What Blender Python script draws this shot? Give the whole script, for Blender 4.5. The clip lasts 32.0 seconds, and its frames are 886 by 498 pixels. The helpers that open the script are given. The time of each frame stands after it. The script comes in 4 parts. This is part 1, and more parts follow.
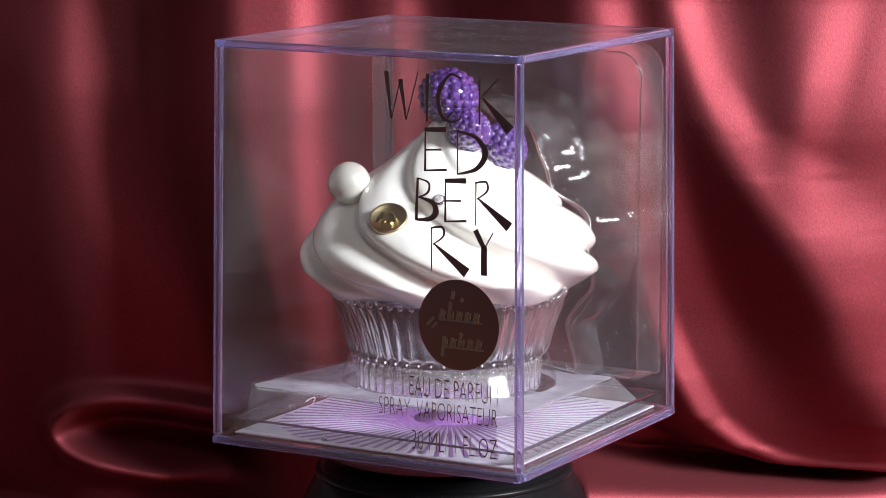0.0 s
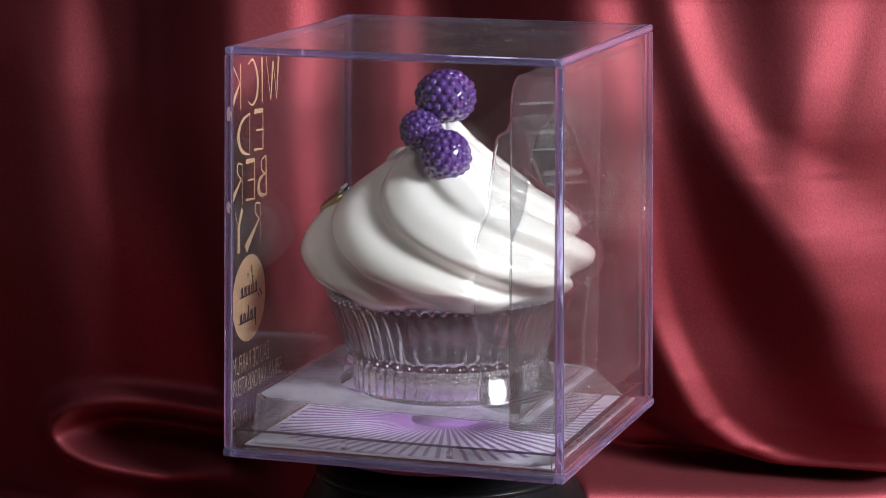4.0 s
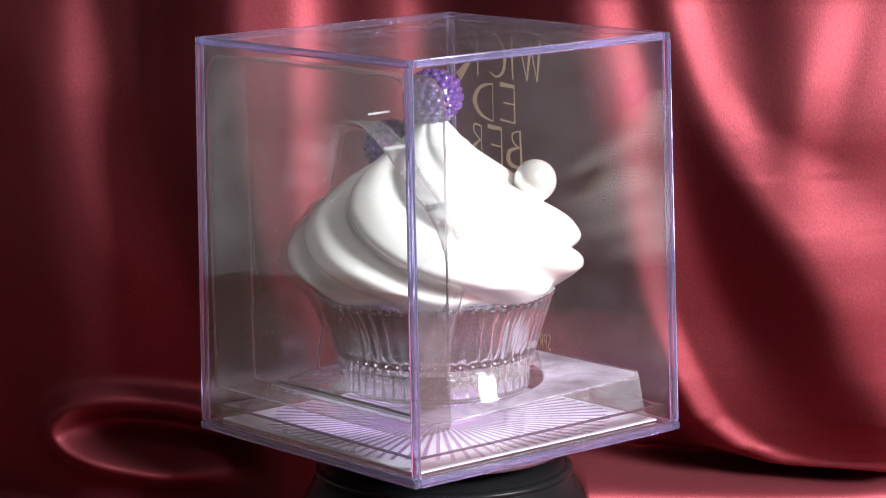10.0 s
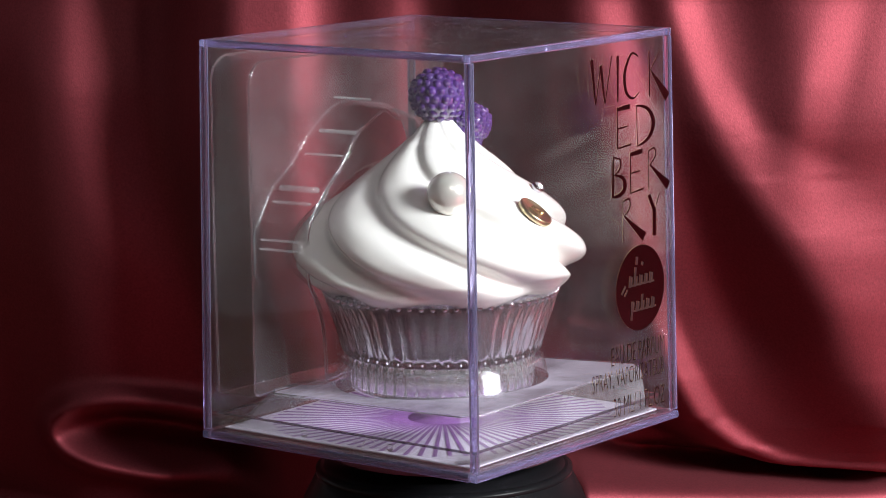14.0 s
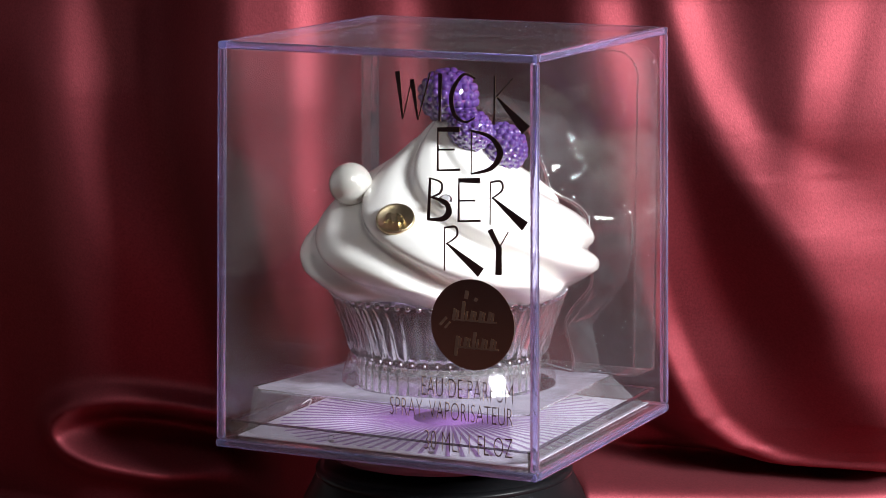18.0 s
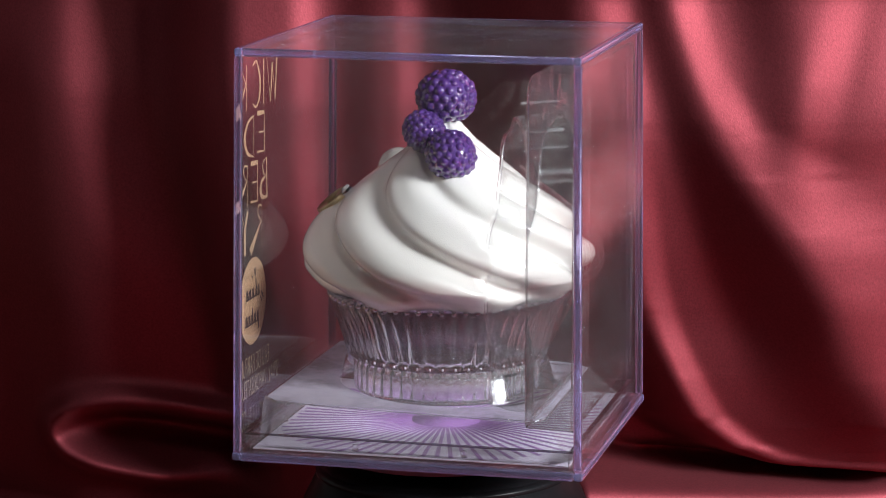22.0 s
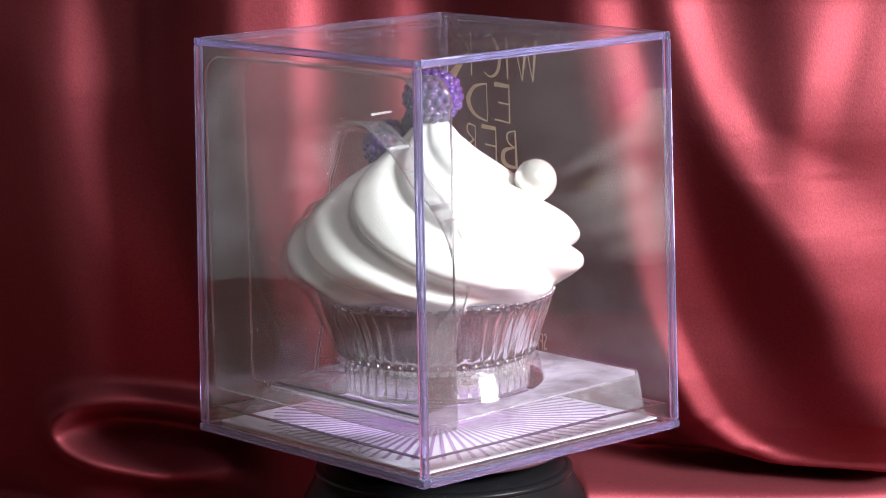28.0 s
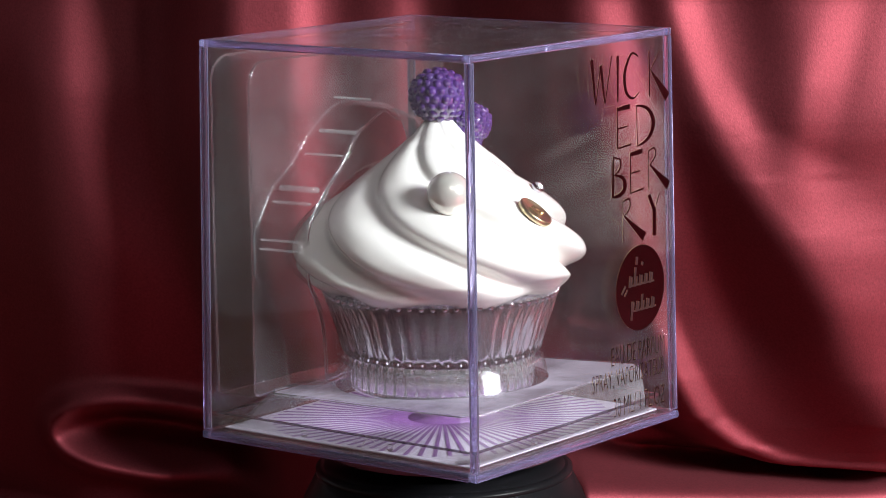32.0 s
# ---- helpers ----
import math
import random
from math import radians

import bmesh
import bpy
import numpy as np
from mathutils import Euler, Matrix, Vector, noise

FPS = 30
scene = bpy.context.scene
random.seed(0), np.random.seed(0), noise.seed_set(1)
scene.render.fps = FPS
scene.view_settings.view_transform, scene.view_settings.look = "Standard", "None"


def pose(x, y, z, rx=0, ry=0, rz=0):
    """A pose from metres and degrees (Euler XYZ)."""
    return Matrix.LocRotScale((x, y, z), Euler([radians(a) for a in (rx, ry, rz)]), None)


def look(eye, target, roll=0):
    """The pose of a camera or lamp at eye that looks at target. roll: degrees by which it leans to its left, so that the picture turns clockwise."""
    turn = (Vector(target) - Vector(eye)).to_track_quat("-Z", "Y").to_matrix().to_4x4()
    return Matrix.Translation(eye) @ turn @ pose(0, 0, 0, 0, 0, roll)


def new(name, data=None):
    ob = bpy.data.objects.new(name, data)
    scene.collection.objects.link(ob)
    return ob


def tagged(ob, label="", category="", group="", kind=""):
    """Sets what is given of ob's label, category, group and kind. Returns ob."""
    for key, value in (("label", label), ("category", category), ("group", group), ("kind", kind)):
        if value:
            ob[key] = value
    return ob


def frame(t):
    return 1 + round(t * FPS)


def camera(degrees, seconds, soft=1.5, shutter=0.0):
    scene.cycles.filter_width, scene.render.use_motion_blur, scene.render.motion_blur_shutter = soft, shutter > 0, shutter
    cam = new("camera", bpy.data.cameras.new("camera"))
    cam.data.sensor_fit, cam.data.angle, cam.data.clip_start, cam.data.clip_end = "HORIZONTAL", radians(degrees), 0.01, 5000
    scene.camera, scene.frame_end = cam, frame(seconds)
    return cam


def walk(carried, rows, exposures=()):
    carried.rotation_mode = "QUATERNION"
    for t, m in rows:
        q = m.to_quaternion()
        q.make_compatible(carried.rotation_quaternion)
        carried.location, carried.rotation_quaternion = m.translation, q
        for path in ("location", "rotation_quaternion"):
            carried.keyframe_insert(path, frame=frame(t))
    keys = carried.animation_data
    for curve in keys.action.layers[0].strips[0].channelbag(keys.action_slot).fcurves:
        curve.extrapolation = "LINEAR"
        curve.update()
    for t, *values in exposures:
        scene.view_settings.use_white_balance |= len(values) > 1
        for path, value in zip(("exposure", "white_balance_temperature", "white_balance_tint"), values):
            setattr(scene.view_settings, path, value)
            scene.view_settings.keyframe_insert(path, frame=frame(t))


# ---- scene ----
# one fixed camera before a turning display
EYE = pose(0.00016, -0.66324, 0.15843, 80.13354, 0, 0) @ pose(0, 0, 0, 0, 0, -0.47949)
cam = camera(17.38263, 32.0, soft=0.8)
EXPOSURES = [(0, 0.46), (1, 0.33), (2, 0.14), (3, 0.01), (4.5, 0.11), (6, 0.16), (7, 0.35), (8, 0.75), (9, 0.85), (10, 0.71), (11, 0.56), (12, 0.36), (13, 0.26), (14, 0.21), (16.5, 0.06), (17, 0.18),
             (18, 0.41), (19, 0.26), (20, 0.11), (21, 0.01), (22, 0.16), (23, 0.18), (24, 0.28), (25, 0.38), (26, 0.71), (27, 0.82), (28, 0.78), (29, 0.62), (30, 0.38), (31, 0.21), (32, 0.24)]
walk(cam, [(0, EYE), (32.0, EYE)], EXPOSURES)

# ---------------------------------------------------------------- light
world = bpy.data.worlds.new("room_light")
scene.world = world
world.use_nodes = True
world.node_tree.nodes["Background"].inputs[0].default_value = (0.75, 0.8, 0.9, 1)
world.node_tree.nodes["Background"].inputs[1].default_value = 0.005

WINDOW = Vector((1.34, -0.80, 0.72))           # middle of the window opening
lamp_data = bpy.data.lights.new("window_light", "AREA")
lamp_data.shape, lamp_data.size, lamp_data.size_y = "RECTANGLE", 0.55, 0.45
lamp_data.spread = radians(75)
lamp_data.energy, lamp_data.color = 11.3, (0.95, 0.99, 1.0)
lamp = new("window_light", lamp_data)
lamp.matrix_world = look(WINDOW, (0.0, 0.05, 0.03))
FILL_LAMP = Vector((0.30, -1.00, 0.80))        # unseen fill lamp added behind the camera
fill_data = bpy.data.lights.new("fill_light", "AREA")
fill_data.shape, fill_data.size = "DISK", 0.16
fill_data.spread = radians(60)
fill_data.energy, fill_data.color = 0.20, (1.0, 0.98, 0.92)
fill = new("fill_light", fill_data)
fill.matrix_world = look(FILL_LAMP, (0.0, 0.0, 0.04))

# ---------------------------------------------------------------- materials


def nodes_of(name):
    m = bpy.data.materials.new(name)
    m.use_nodes = True
    t = m.node_tree
    return m, t, t.nodes, t.links, t.nodes["Principled BSDF"]


def rgba(c):
    return (c[0], c[1], c[2], 1)


def plain(name, colour, rough=0.4, metal=0.0, spec=0.5, bump=0.0, scale=800.0, vary=0.0, coat=0.0):
    """A surface with grain at two scales."""
    m, t, n, l, b = nodes_of(name)
    b.inputs["Roughness"].default_value = rough
    b.inputs["Metallic"].default_value = metal
    b.inputs["Specular IOR Level"].default_value = spec
    b.inputs["Coat Weight"].default_value = coat
    b.inputs["Base Color"].default_value = rgba(colour)
    co = n.new("ShaderNodeTexCoord")
    if vary:
        big = n.new("ShaderNodeTexNoise")
        big.inputs["Scale"].default_value = scale * 0.12
        big.inputs["Detail"].default_value = 5
        mix = n.new("ShaderNodeMix")
        mix.data_type = "RGBA"
        mix.inputs[6].default_value = rgba([c * (1 - vary) for c in colour])
        mix.inputs[7].default_value = rgba([min(1, c * (1 + vary)) for c in colour])
        l.new(co.outputs["Object"], big.inputs["Vector"])
        l.new(big.outputs["Fac"], mix.inputs[0])
        l.new(mix.outputs[2], b.inputs["Base Color"])
    if bump:
        fine = n.new("ShaderNodeTexNoise")
        fine.inputs["Scale"].default_value = scale
        fine.inputs["Detail"].default_value = 4
        bm_ = n.new("ShaderNodeBump")
        bm_.inputs["Strength"].default_value = bump
        bm_.inputs["Distance"].default_value = 0.0002
        l.new(co.outputs["Object"], fine.inputs["Vector"])
        l.new(fine.outputs["Fac"], bm_.inputs["Height"])
        l.new(bm_.outputs[0], b.inputs["Normal"])
    return m


def clear_sheet(name, tint, gloss=1.0, rough=0.02, haze=0.0, ripple=0.0, ripple_scale=60.0, specks=0.0, haze_colour=(0.75, 0.75, 0.8)):
    """Thin clear plastic: lets light straight through, shines by its Fresnel gloss, with pale haze for dust, milky
    plastic and painted reflections.
    """
    m, t, n, l, b = nodes_of(name)
    n.remove(b)
    out = n["Material Output"]
    tr = n.new("ShaderNodeBsdfTransparent")
    tr.inputs[0].default_value = rgba(tint)
    gl = n.new("ShaderNodeBsdfGlossy")
    gl.inputs["Roughness"].default_value = rough
    gl.inputs["Color"].default_value = (gloss, gloss, gloss, 1)
    facing = n.new("ShaderNodeLayerWeight")
    facing.inputs["Blend"].default_value = 0.5
    power = n.new("ShaderNodeMath")
    power.operation = "POWER"
    power.inputs[1].default_value = 5.0
    fr = n.new("ShaderNodeMath")
    fr.operation = "MULTIPLY_ADD"
    fr.inputs[1].default_value, fr.inputs[2].default_value = 0.9, 0.04
    l.new(facing.outputs["Facing"], power.inputs[0])
    l.new(power.outputs[0], fr.inputs[0])
    mx = n.new("ShaderNodeMixShader")
    l.new(fr.outputs[0], mx.inputs[0])
    l.new(tr.outputs[0], mx.inputs[1])
    l.new(gl.outputs[0], mx.inputs[2])
    last = mx
    if ripple:
        co = n.new("ShaderNodeTexCoord")
        ns = n.new("ShaderNodeTexNoise")
        ns.inputs["Scale"].default_value = ripple_scale
        ns.inputs["Detail"].default_value = 1.5
        bp = n.new("ShaderNodeBump")
        bp.inputs["Strength"].default_value = ripple
        bp.inputs["Distance"].default_value = 0.004
        l.new(co.outputs["Object"], ns.inputs["Vector"])
        l.new(ns.outputs["Fac"], bp.inputs["Height"])
        l.new(bp.outputs[0], gl.inputs["Normal"])
        l.new(bp.outputs[0], facing.inputs["Normal"])
    if haze:
        co = n.new("ShaderNodeTexCoord")
        blotch = n.new("ShaderNodeTexNoise")
        blotch.inputs["Scale"].default_value = 45.0
        blotch.inputs["Detail"].default_value = 9
        blotch.inputs["Roughness"].default_value = 0.75
        ramp = n.new("ShaderNodeMapRange")
        ramp.inputs[1].default_value, ramp.inputs[2].default_value = 0.4, 0.8
        ramp.inputs[3].default_value, ramp.inputs[4].default_value = haze * 0.4, haze * 1.8
        speck = n.new("ShaderNodeTexNoise")
        speck.inputs["Scale"].default_value, speck.inputs["Detail"].default_value = 900.0, 3
        cut = n.new("ShaderNodeMapRange")
        cut.inputs[1].default_value, cut.inputs[2].default_value = 0.66, 0.74
        cut.inputs[3].default_value, cut.inputs[4].default_value = 0.0, specks
        add = n.new("ShaderNodeMath")
        l.new(co.outputs["Object"], speck.inputs["Vector"])
        l.new(speck.outputs["Fac"], cut.inputs[0])
        l.new(cut.outputs[0], add.inputs[0])
        l.new(ramp.outputs[0], add.inputs[1])
        df = n.new("ShaderNodeBsdfDiffuse")
        df.inputs[0].default_value = rgba(haze_colour)
        m2 = n.new("ShaderNodeMixShader")
        l.new(co.outputs["Object"], blotch.inputs["Vector"])
        l.new(blotch.outputs["Fac"], ramp.inputs[0])
        l.new(add.outputs[0], m2.inputs[0])
        l.new(mx.outputs[0], m2.inputs[1])
        l.new(df.outputs[0], m2.inputs[2])
        last = m2
    l.new(last.outputs[0], out.inputs[0])
    return m


def solid_glass(name, tint, ior=1.5, rough=0.0):
    m, t, n, l, b = nodes_of(name)
    b.inputs["Base Color"].default_value = rgba(tint)
    b.inputs["Transmission Weight"].default_value = 1.0
    b.inputs["IOR"].default_value = ior
    b.inputs["Roughness"].default_value = rough
    return m


def satin():
    """Red satin: deep dye, silky gloss, a fine twill weave and soft mottling."""
    m, t, n, l, b = nodes_of("red_satin")
    co = n.new("ShaderNodeTexCoord")
    big = n.new("ShaderNodeTexNoise")
    big.inputs["Scale"].default_value, big.inputs["Detail"].default_value = 30.0, 6
    ramp = n.new("ShaderNodeMix")
    ramp.data_type = "RGBA"
    ramp.inputs[6].default_value = (0.178, 0.032, 0.044, 1)
    ramp.inputs[7].default_value = (0.225, 0.042, 0.055, 1)
    l.new(co.outputs["Object"], big.inputs["Vector"])
    l.new(big.outputs["Fac"], ramp.inputs[0])
    grain = n.new("ShaderNodeTexNoise")
    grain.inputs["Scale"].default_value, grain.inputs["Detail"].default_value = 1500.0, 3
    spread = n.new("ShaderNodeMapRange")
    spread.inputs[1].default_value, spread.inputs[2].default_value = 0.3, 0.7
    spread.inputs[3].default_value, spread.inputs[4].default_value = 0.86, 1.14
    weave = n.new("ShaderNodeVectorMath")
    weave.operation = "SCALE"
    l.new(co.outputs["Object"], grain.inputs["Vector"])
    l.new(grain.outputs["Fac"], spread.inputs[0])
    l.new(ramp.outputs[2], weave.inputs[0])
    l.new(spread.outputs[0], weave.inputs["Scale"])
    l.new(weave.outputs[0], b.inputs["Base Color"])
    b.inputs["Roughness"].default_value = 0.60
    b.inputs["Specular IOR Level"].default_value = 1.0
    b.inputs["Metallic"].default_value = 0.8
    b.inputs["Specular Tint"].default_value = (1.0, 0.45, 0.47, 1)
    b.inputs["Sheen Weight"].default_value = 0.02
    b.inputs["Sheen Tint"].default_value = (1.0, 0.5, 0.5, 1)
    wave = n.new("ShaderNodeTexNoise")
    wave.inputs["Scale"].default_value, wave.inputs["Detail"].default_value = 2400.0, 4
    mapping = n.new("ShaderNodeMapping")
    mapping.inputs["Scale"].default_value = (1.0, 1.0, 0.55)
    mapping.inputs["Rotation"].default_value = (0, 0.6, 0)
    bp = n.new("ShaderNodeBump")
    bp.inputs["Strength"].default_value, bp.inputs["Distance"].default_value = 0.22, 0.0002
    l.new(co.outputs["Object"], mapping.inputs[0])
    l.new(mapping.outputs[0], wave.inputs["Vector"])
    l.new(wave.outputs["Fac"], bp.inputs["Height"])
    l.new(bp.outputs[0], b.inputs["Normal"])
    return m


RED_SATIN = satin()
PANE = clear_sheet("clear_acrylic", (0.968, 0.968, 0.974), haze=0.008, ripple=0.02, ripple_scale=40, specks=0.02)
TOP_PANE = clear_sheet("dusty_clear_acrylic", (0.98, 0.98, 0.985), haze=0.03, ripple=0.10, ripple_scale=90, specks=0.35)
# grey tint and haze paint in the veil of the room's reflection
FILM = clear_sheet("clear_film", (0.81, 0.815, 0.82), rough=0.05, haze=0.05, ripple=0.22, ripple_scale=120)
EDGE = solid_glass("lavender_acrylic_edge", (0.55, 0.51, 0.81), 1.49, 0.03)
EDGE.node_tree.nodes["Principled BSDF"].inputs["Transmission Weight"].default_value = 0.955
GLASS = solid_glass("bottle_glass", (0.95, 0.92, 0.96), 1.5, 0.0)
GLASS.node_tree.nodes["Principled BSDF"].inputs["Transmission Weight"].default_value = 0.985
FOOT_GLASS = solid_glass("foot_glass", (0.95, 0.93, 0.96), 1.46, 0.04)
FOOT_GLASS.node_tree.nodes["Principled BSDF"].inputs["Transmission Weight"].default_value = 0.96
BEAD_EDGE = solid_glass("moulded_edge", (0.97, 0.97, 0.98), 1.45, 0.0)
SMOOTH_FILM = clear_sheet("smooth_clear_film", (0.97, 0.97, 0.975), rough=0.05, haze=0.03, ripple=0.01)
# tint and haze put the grey, dark look into the cup
LINER = clear_sheet("cup_veil_film", (0.48, 0.40, 0.47), gloss=1.0, rough=0.06, haze=0.04, ripple=0.05, haze_colour=(0.60, 0.52, 0.60))
LIP = solid_glass("dark_acrylic_lip", (0.22, 0.19, 0.28), 1.49, 0.03)
PLINTH = clear_sheet("milky_film", (0.93, 0.92, 0.95), gloss=0.35, rough=0.30, haze=0.95, ripple=0.06, ripple_scale=60, haze_colour=(0.38, 0.35, 0.425))
# white haze stands in for the window's glints on the treads
TREAD_FILM = clear_sheet("glint_white_tread", (0.96, 0.96, 0.97), rough=0.05, haze=0.19, haze_colour=(0.9, 0.9, 0.92))
EDGE_FILM = clear_sheet("moulded_film_edge", (0.97, 0.97, 0.975), rough=0.06, haze=0.045)
DOME_FILM = clear_sheet("clear_dome_film", (0.90, 0.905, 0.90), rough=0.04, haze=0.02, ripple=0.10, ripple_scale=90)
SLEEVE_FILM = clear_sheet("clear_sleeve_film", (0.90, 0.90, 0.905), rough=0.03, haze=0.055, ripple=0.08, ripple_scale=120)
SLOPE = clear_sheet("hazy_clear_film", (0.97, 0.96, 0.98), gloss=0.35, rough=0.25, haze=0.16, ripple=0.03)
CREAM = plain("cream_glaze", (0.88, 0.865, 0.825), 0.24, spec=0.5, vary=0.02, scale=300, coat=0.6)
CREAM.node_tree.nodes["Principled BSDF"].inputs["Coat Roughness"].default_value = 0.1
BERRY = plain("purple_lacquer", (0.072, 0.024, 0.18), 0.5, spec=0.2, vary=0.2, scale=900, coat=1.0)
BERRY.node_tree.nodes["Principled BSDF"].inputs["Coat IOR"].default_value = 2.1
BERRY.node_tree.nodes["Principled BSDF"].inputs["Coat Roughness"].default_value = 0.06
FLUTE_END = plain("lavender_lustre", (0.72, 0.69, 0.78), 0.10, metal=0.35, vary=0.1, coat=1.0)
# pale metallic colour stands in for a clear stone's sparkle
STONE = plain("sparkle_pale_stone", (0.85, 0.85, 0.90), 0.06, metal=0.5, spec=1.0, coat=1.0)
PEARL = plain("pearl", (0.75, 0.73, 0.67), 0.24, metal=0.4, spec=1.0, coat=1.0, vary=0.03)
GOLD = plain("gold", (0.62, 0.52, 0.32), 0.33, metal=1.0, vary=0.1, scale=1500, bump=0.1)
SILVER = plain("silver", (0.55, 0.54, 0.58), 0.12, metal=1.0, vary=0.05, scale=1500)
# one copper foil: dark room's reflection coloured into front and text, lit gold behind
FOIL_FRONT = plain("copper_foil_dark_reflection", (0.31, 0.175, 0.205), 0.14, metal=1.0, vary=0.1, scale=500)
FOIL_BACK = plain("copper_foil_lit", (0.92, 0.60, 0.35), 0.28, metal=0.2, vary=0.1, scale=500)
FOIL_TEXT = plain("text_foil_dark_reflection", (0.11, 0.07, 0.085), 0.14, metal=1.0, vary=0.1, scale=500)
FOIL_MARK = plain("pale_foil", (0.36, 0.28, 0.28), 0.28, metal=1.0, vary=0.05, scale=500)
INK = plain("dark_ink", (0.025, 0.015, 0.03), 0.4, vary=0.1, scale=500)
CARD = plain("white_card", (0.64, 0.60, 0.71), 0.6, vary=0.03, scale=600, bump=0.05)
PURPLE_INK = plain("purple_ink", (0.24, 0.10, 0.33), 0.5, vary=0.1, scale=400)
BLACK = plain("black_gloss_plastic", (0.006, 0.006, 0.007), 0.32, spec=0.08, vary=0.2, scale=200, bump=0.03)
MAUVE = plain("mauve_plastic", (0.13, 0.07, 0.09), 0.16, spec=0.6, vary=0.1, scale=200)
WALL = plain("wall_paint", (0.20, 0.195, 0.19), 0.8, vary=0.06, scale=20, bump=0.2)
WALL_WEST = plain("pale_wall_paint", (0.62, 0.60, 0.60), 0.8, vary=0.06, scale=20, bump=0.2)
CEILING = plain("ceiling_paint", (0.30, 0.30, 0.30), 0.9, vary=0.04, scale=20, bump=0.2)
WOOD = plain("floor_wood", (0.22, 0.13, 0.075), 0.45, vary=0.3, scale=30, bump=0.2)
FRAME_PAINT = plain("white_paint", (0.8, 0.8, 0.78), 0.4, vary=0.03, scale=60)

# ---------------------------------------------------------------- mesh helpers
MM = 0.001


def mesh_of(name, verts, faces, material=None, smooth=False):
    me = bpy.data.meshes.new(name)
    me.from_pydata([tuple(v) for v in verts], [], faces)
    bm = bmesh.new()
    bm.from_mesh(me)
    bmesh.ops.recalc_face_normals(bm, faces=bm.faces)
    bm.to_mesh(me)
    bm.free()
    if smooth:
        me.polygons.foreach_set("use_smooth", [True] * len(me.polygons))
    if material:
        me.materials.append(material)
    me.update()
    return me


def part(name, me, parent=None, label="", shadow=True):
    ob = new(name, me)
    ob.parent = parent
    ob.visible_shadow = shadow
    if label:
        ob["label"] = label
    return ob


def bevelled(me, width, segments=2):
    bm = bmesh.new()
    bm.from_mesh(me)
    bmesh.ops.bevel(bm, geom=list(bm.edges), offset=width, segments=segments, profile=0.6, affect="EDGES")
    bm.to_mesh(me)
    bm.free()
    return me


def hexa(a, b):
    """Eight corners: quad a and quad b, as verts and faces."""
    return list(a) + list(b), [(0, 1, 2, 3), (7, 6, 5, 4), (0, 4, 5, 1), (1, 5, 6, 2), (2, 6, 7, 3), (3, 7, 4, 0)]


def box_mesh(name, lo, hi, material, bevel=0.0, segments=2):
    a = [(lo[0], lo[1], lo[2]), (hi[0], lo[1], lo[2]), (hi[0], hi[1], lo[2]), (lo[0], hi[1], lo[2])]
    b = [(x, y, hi[2]) for x, y, _ in a]
    v, f = hexa(a, b)
    me = mesh_of(name, v, f, material)
    return bevelled(me, bevel, segments) if bevel else me


def grid_mesh(name, rows, closed, material, smooth=True, cap_first=False, cap_last=False):
    """Rows of points joined into a skin; closed: each row is a ring."""
    w = len(rows[0])
    verts = [p for r in rows for p in r]
    faces = []
    for i in range(len(rows) - 1):
        for j in range(w if closed else w - 1):
            k = (j + 1) % w
            faces.append((i * w + j, i * w + k, (i + 1) * w + k, (i + 1) * w + j))
    if cap_first:
        faces.append(tuple(range(w)))
    if cap_last:
        faces.append(tuple(range((len(rows) - 1) * w, len(rows) * w)))
    return mesh_of(name, verts, faces, material, smooth)


def lathe(name, profile, material, n=64, caps=True, smooth=True):
    rows = [[(r * math.cos(2 * math.pi * j / n), r * math.sin(2 * math.pi * j / n), z) for j in range(n)] for r, z in profile]
    return grid_mesh(name, rows, True, material, smooth, caps, caps)


def curve_through(table, x):
    """Smooth value at x of a short table of (x, value)."""
    xs = [a for a, _ in table]
    if x <= xs[0]:
        return table[0][1]
    if x >= xs[-1]:
        return table[-1][1]
    i = max(k for k in range(len(xs) - 1) if xs[k] <= x)
    p0, p1, p2, p3 = (table[max(i - 1, 0)][1], table[i][1], table[i + 1][1], table[min(i + 2, len(xs) - 1)][1])
    u = (x - xs[i]) / (xs[i + 1] - xs[i])
    return 0.5 * (2 * p1 + (p2 - p0) * u + (2 * p0 - 5 * p1 + 4 * p2 - p3) * u * u + (3 * p1 - p0 - 3 * p2 + p3) * u ** 3)


# ---------------------------------------------------------------- satin drape
FLOOR_Z = -0.085            # table top under the cloth
DRAPE_Y = 0.22
FOLDS = []


def fold(points, left, right, height, power=2.0, fade=0.0):
    """A fold's crest through (x, z) in centimetres; widths to its left and right, and height, in centimetres."""
    pts = np.array(points, float)
    n = len(pts)
    out = []
    for i in range(n - 1):
        p0, p1, p2, p3 = pts[max(i - 1, 0)], pts[i], pts[i + 1], pts[min(i + 2, n - 1)]
        for u in np.linspace(0, 1, 14, endpoint=False):
            out.append(0.5 * (2 * p1 + (p2 - p0) * u + (2 * p0 - 5 * p1 + 4 * p2 - p3) * u * u + (3 * p1 - p0 - 3 * p2 + p3) * u ** 3))
    out.append(pts[-1])
    FOLDS.append((np.array(out), left, right, height, power, fade))


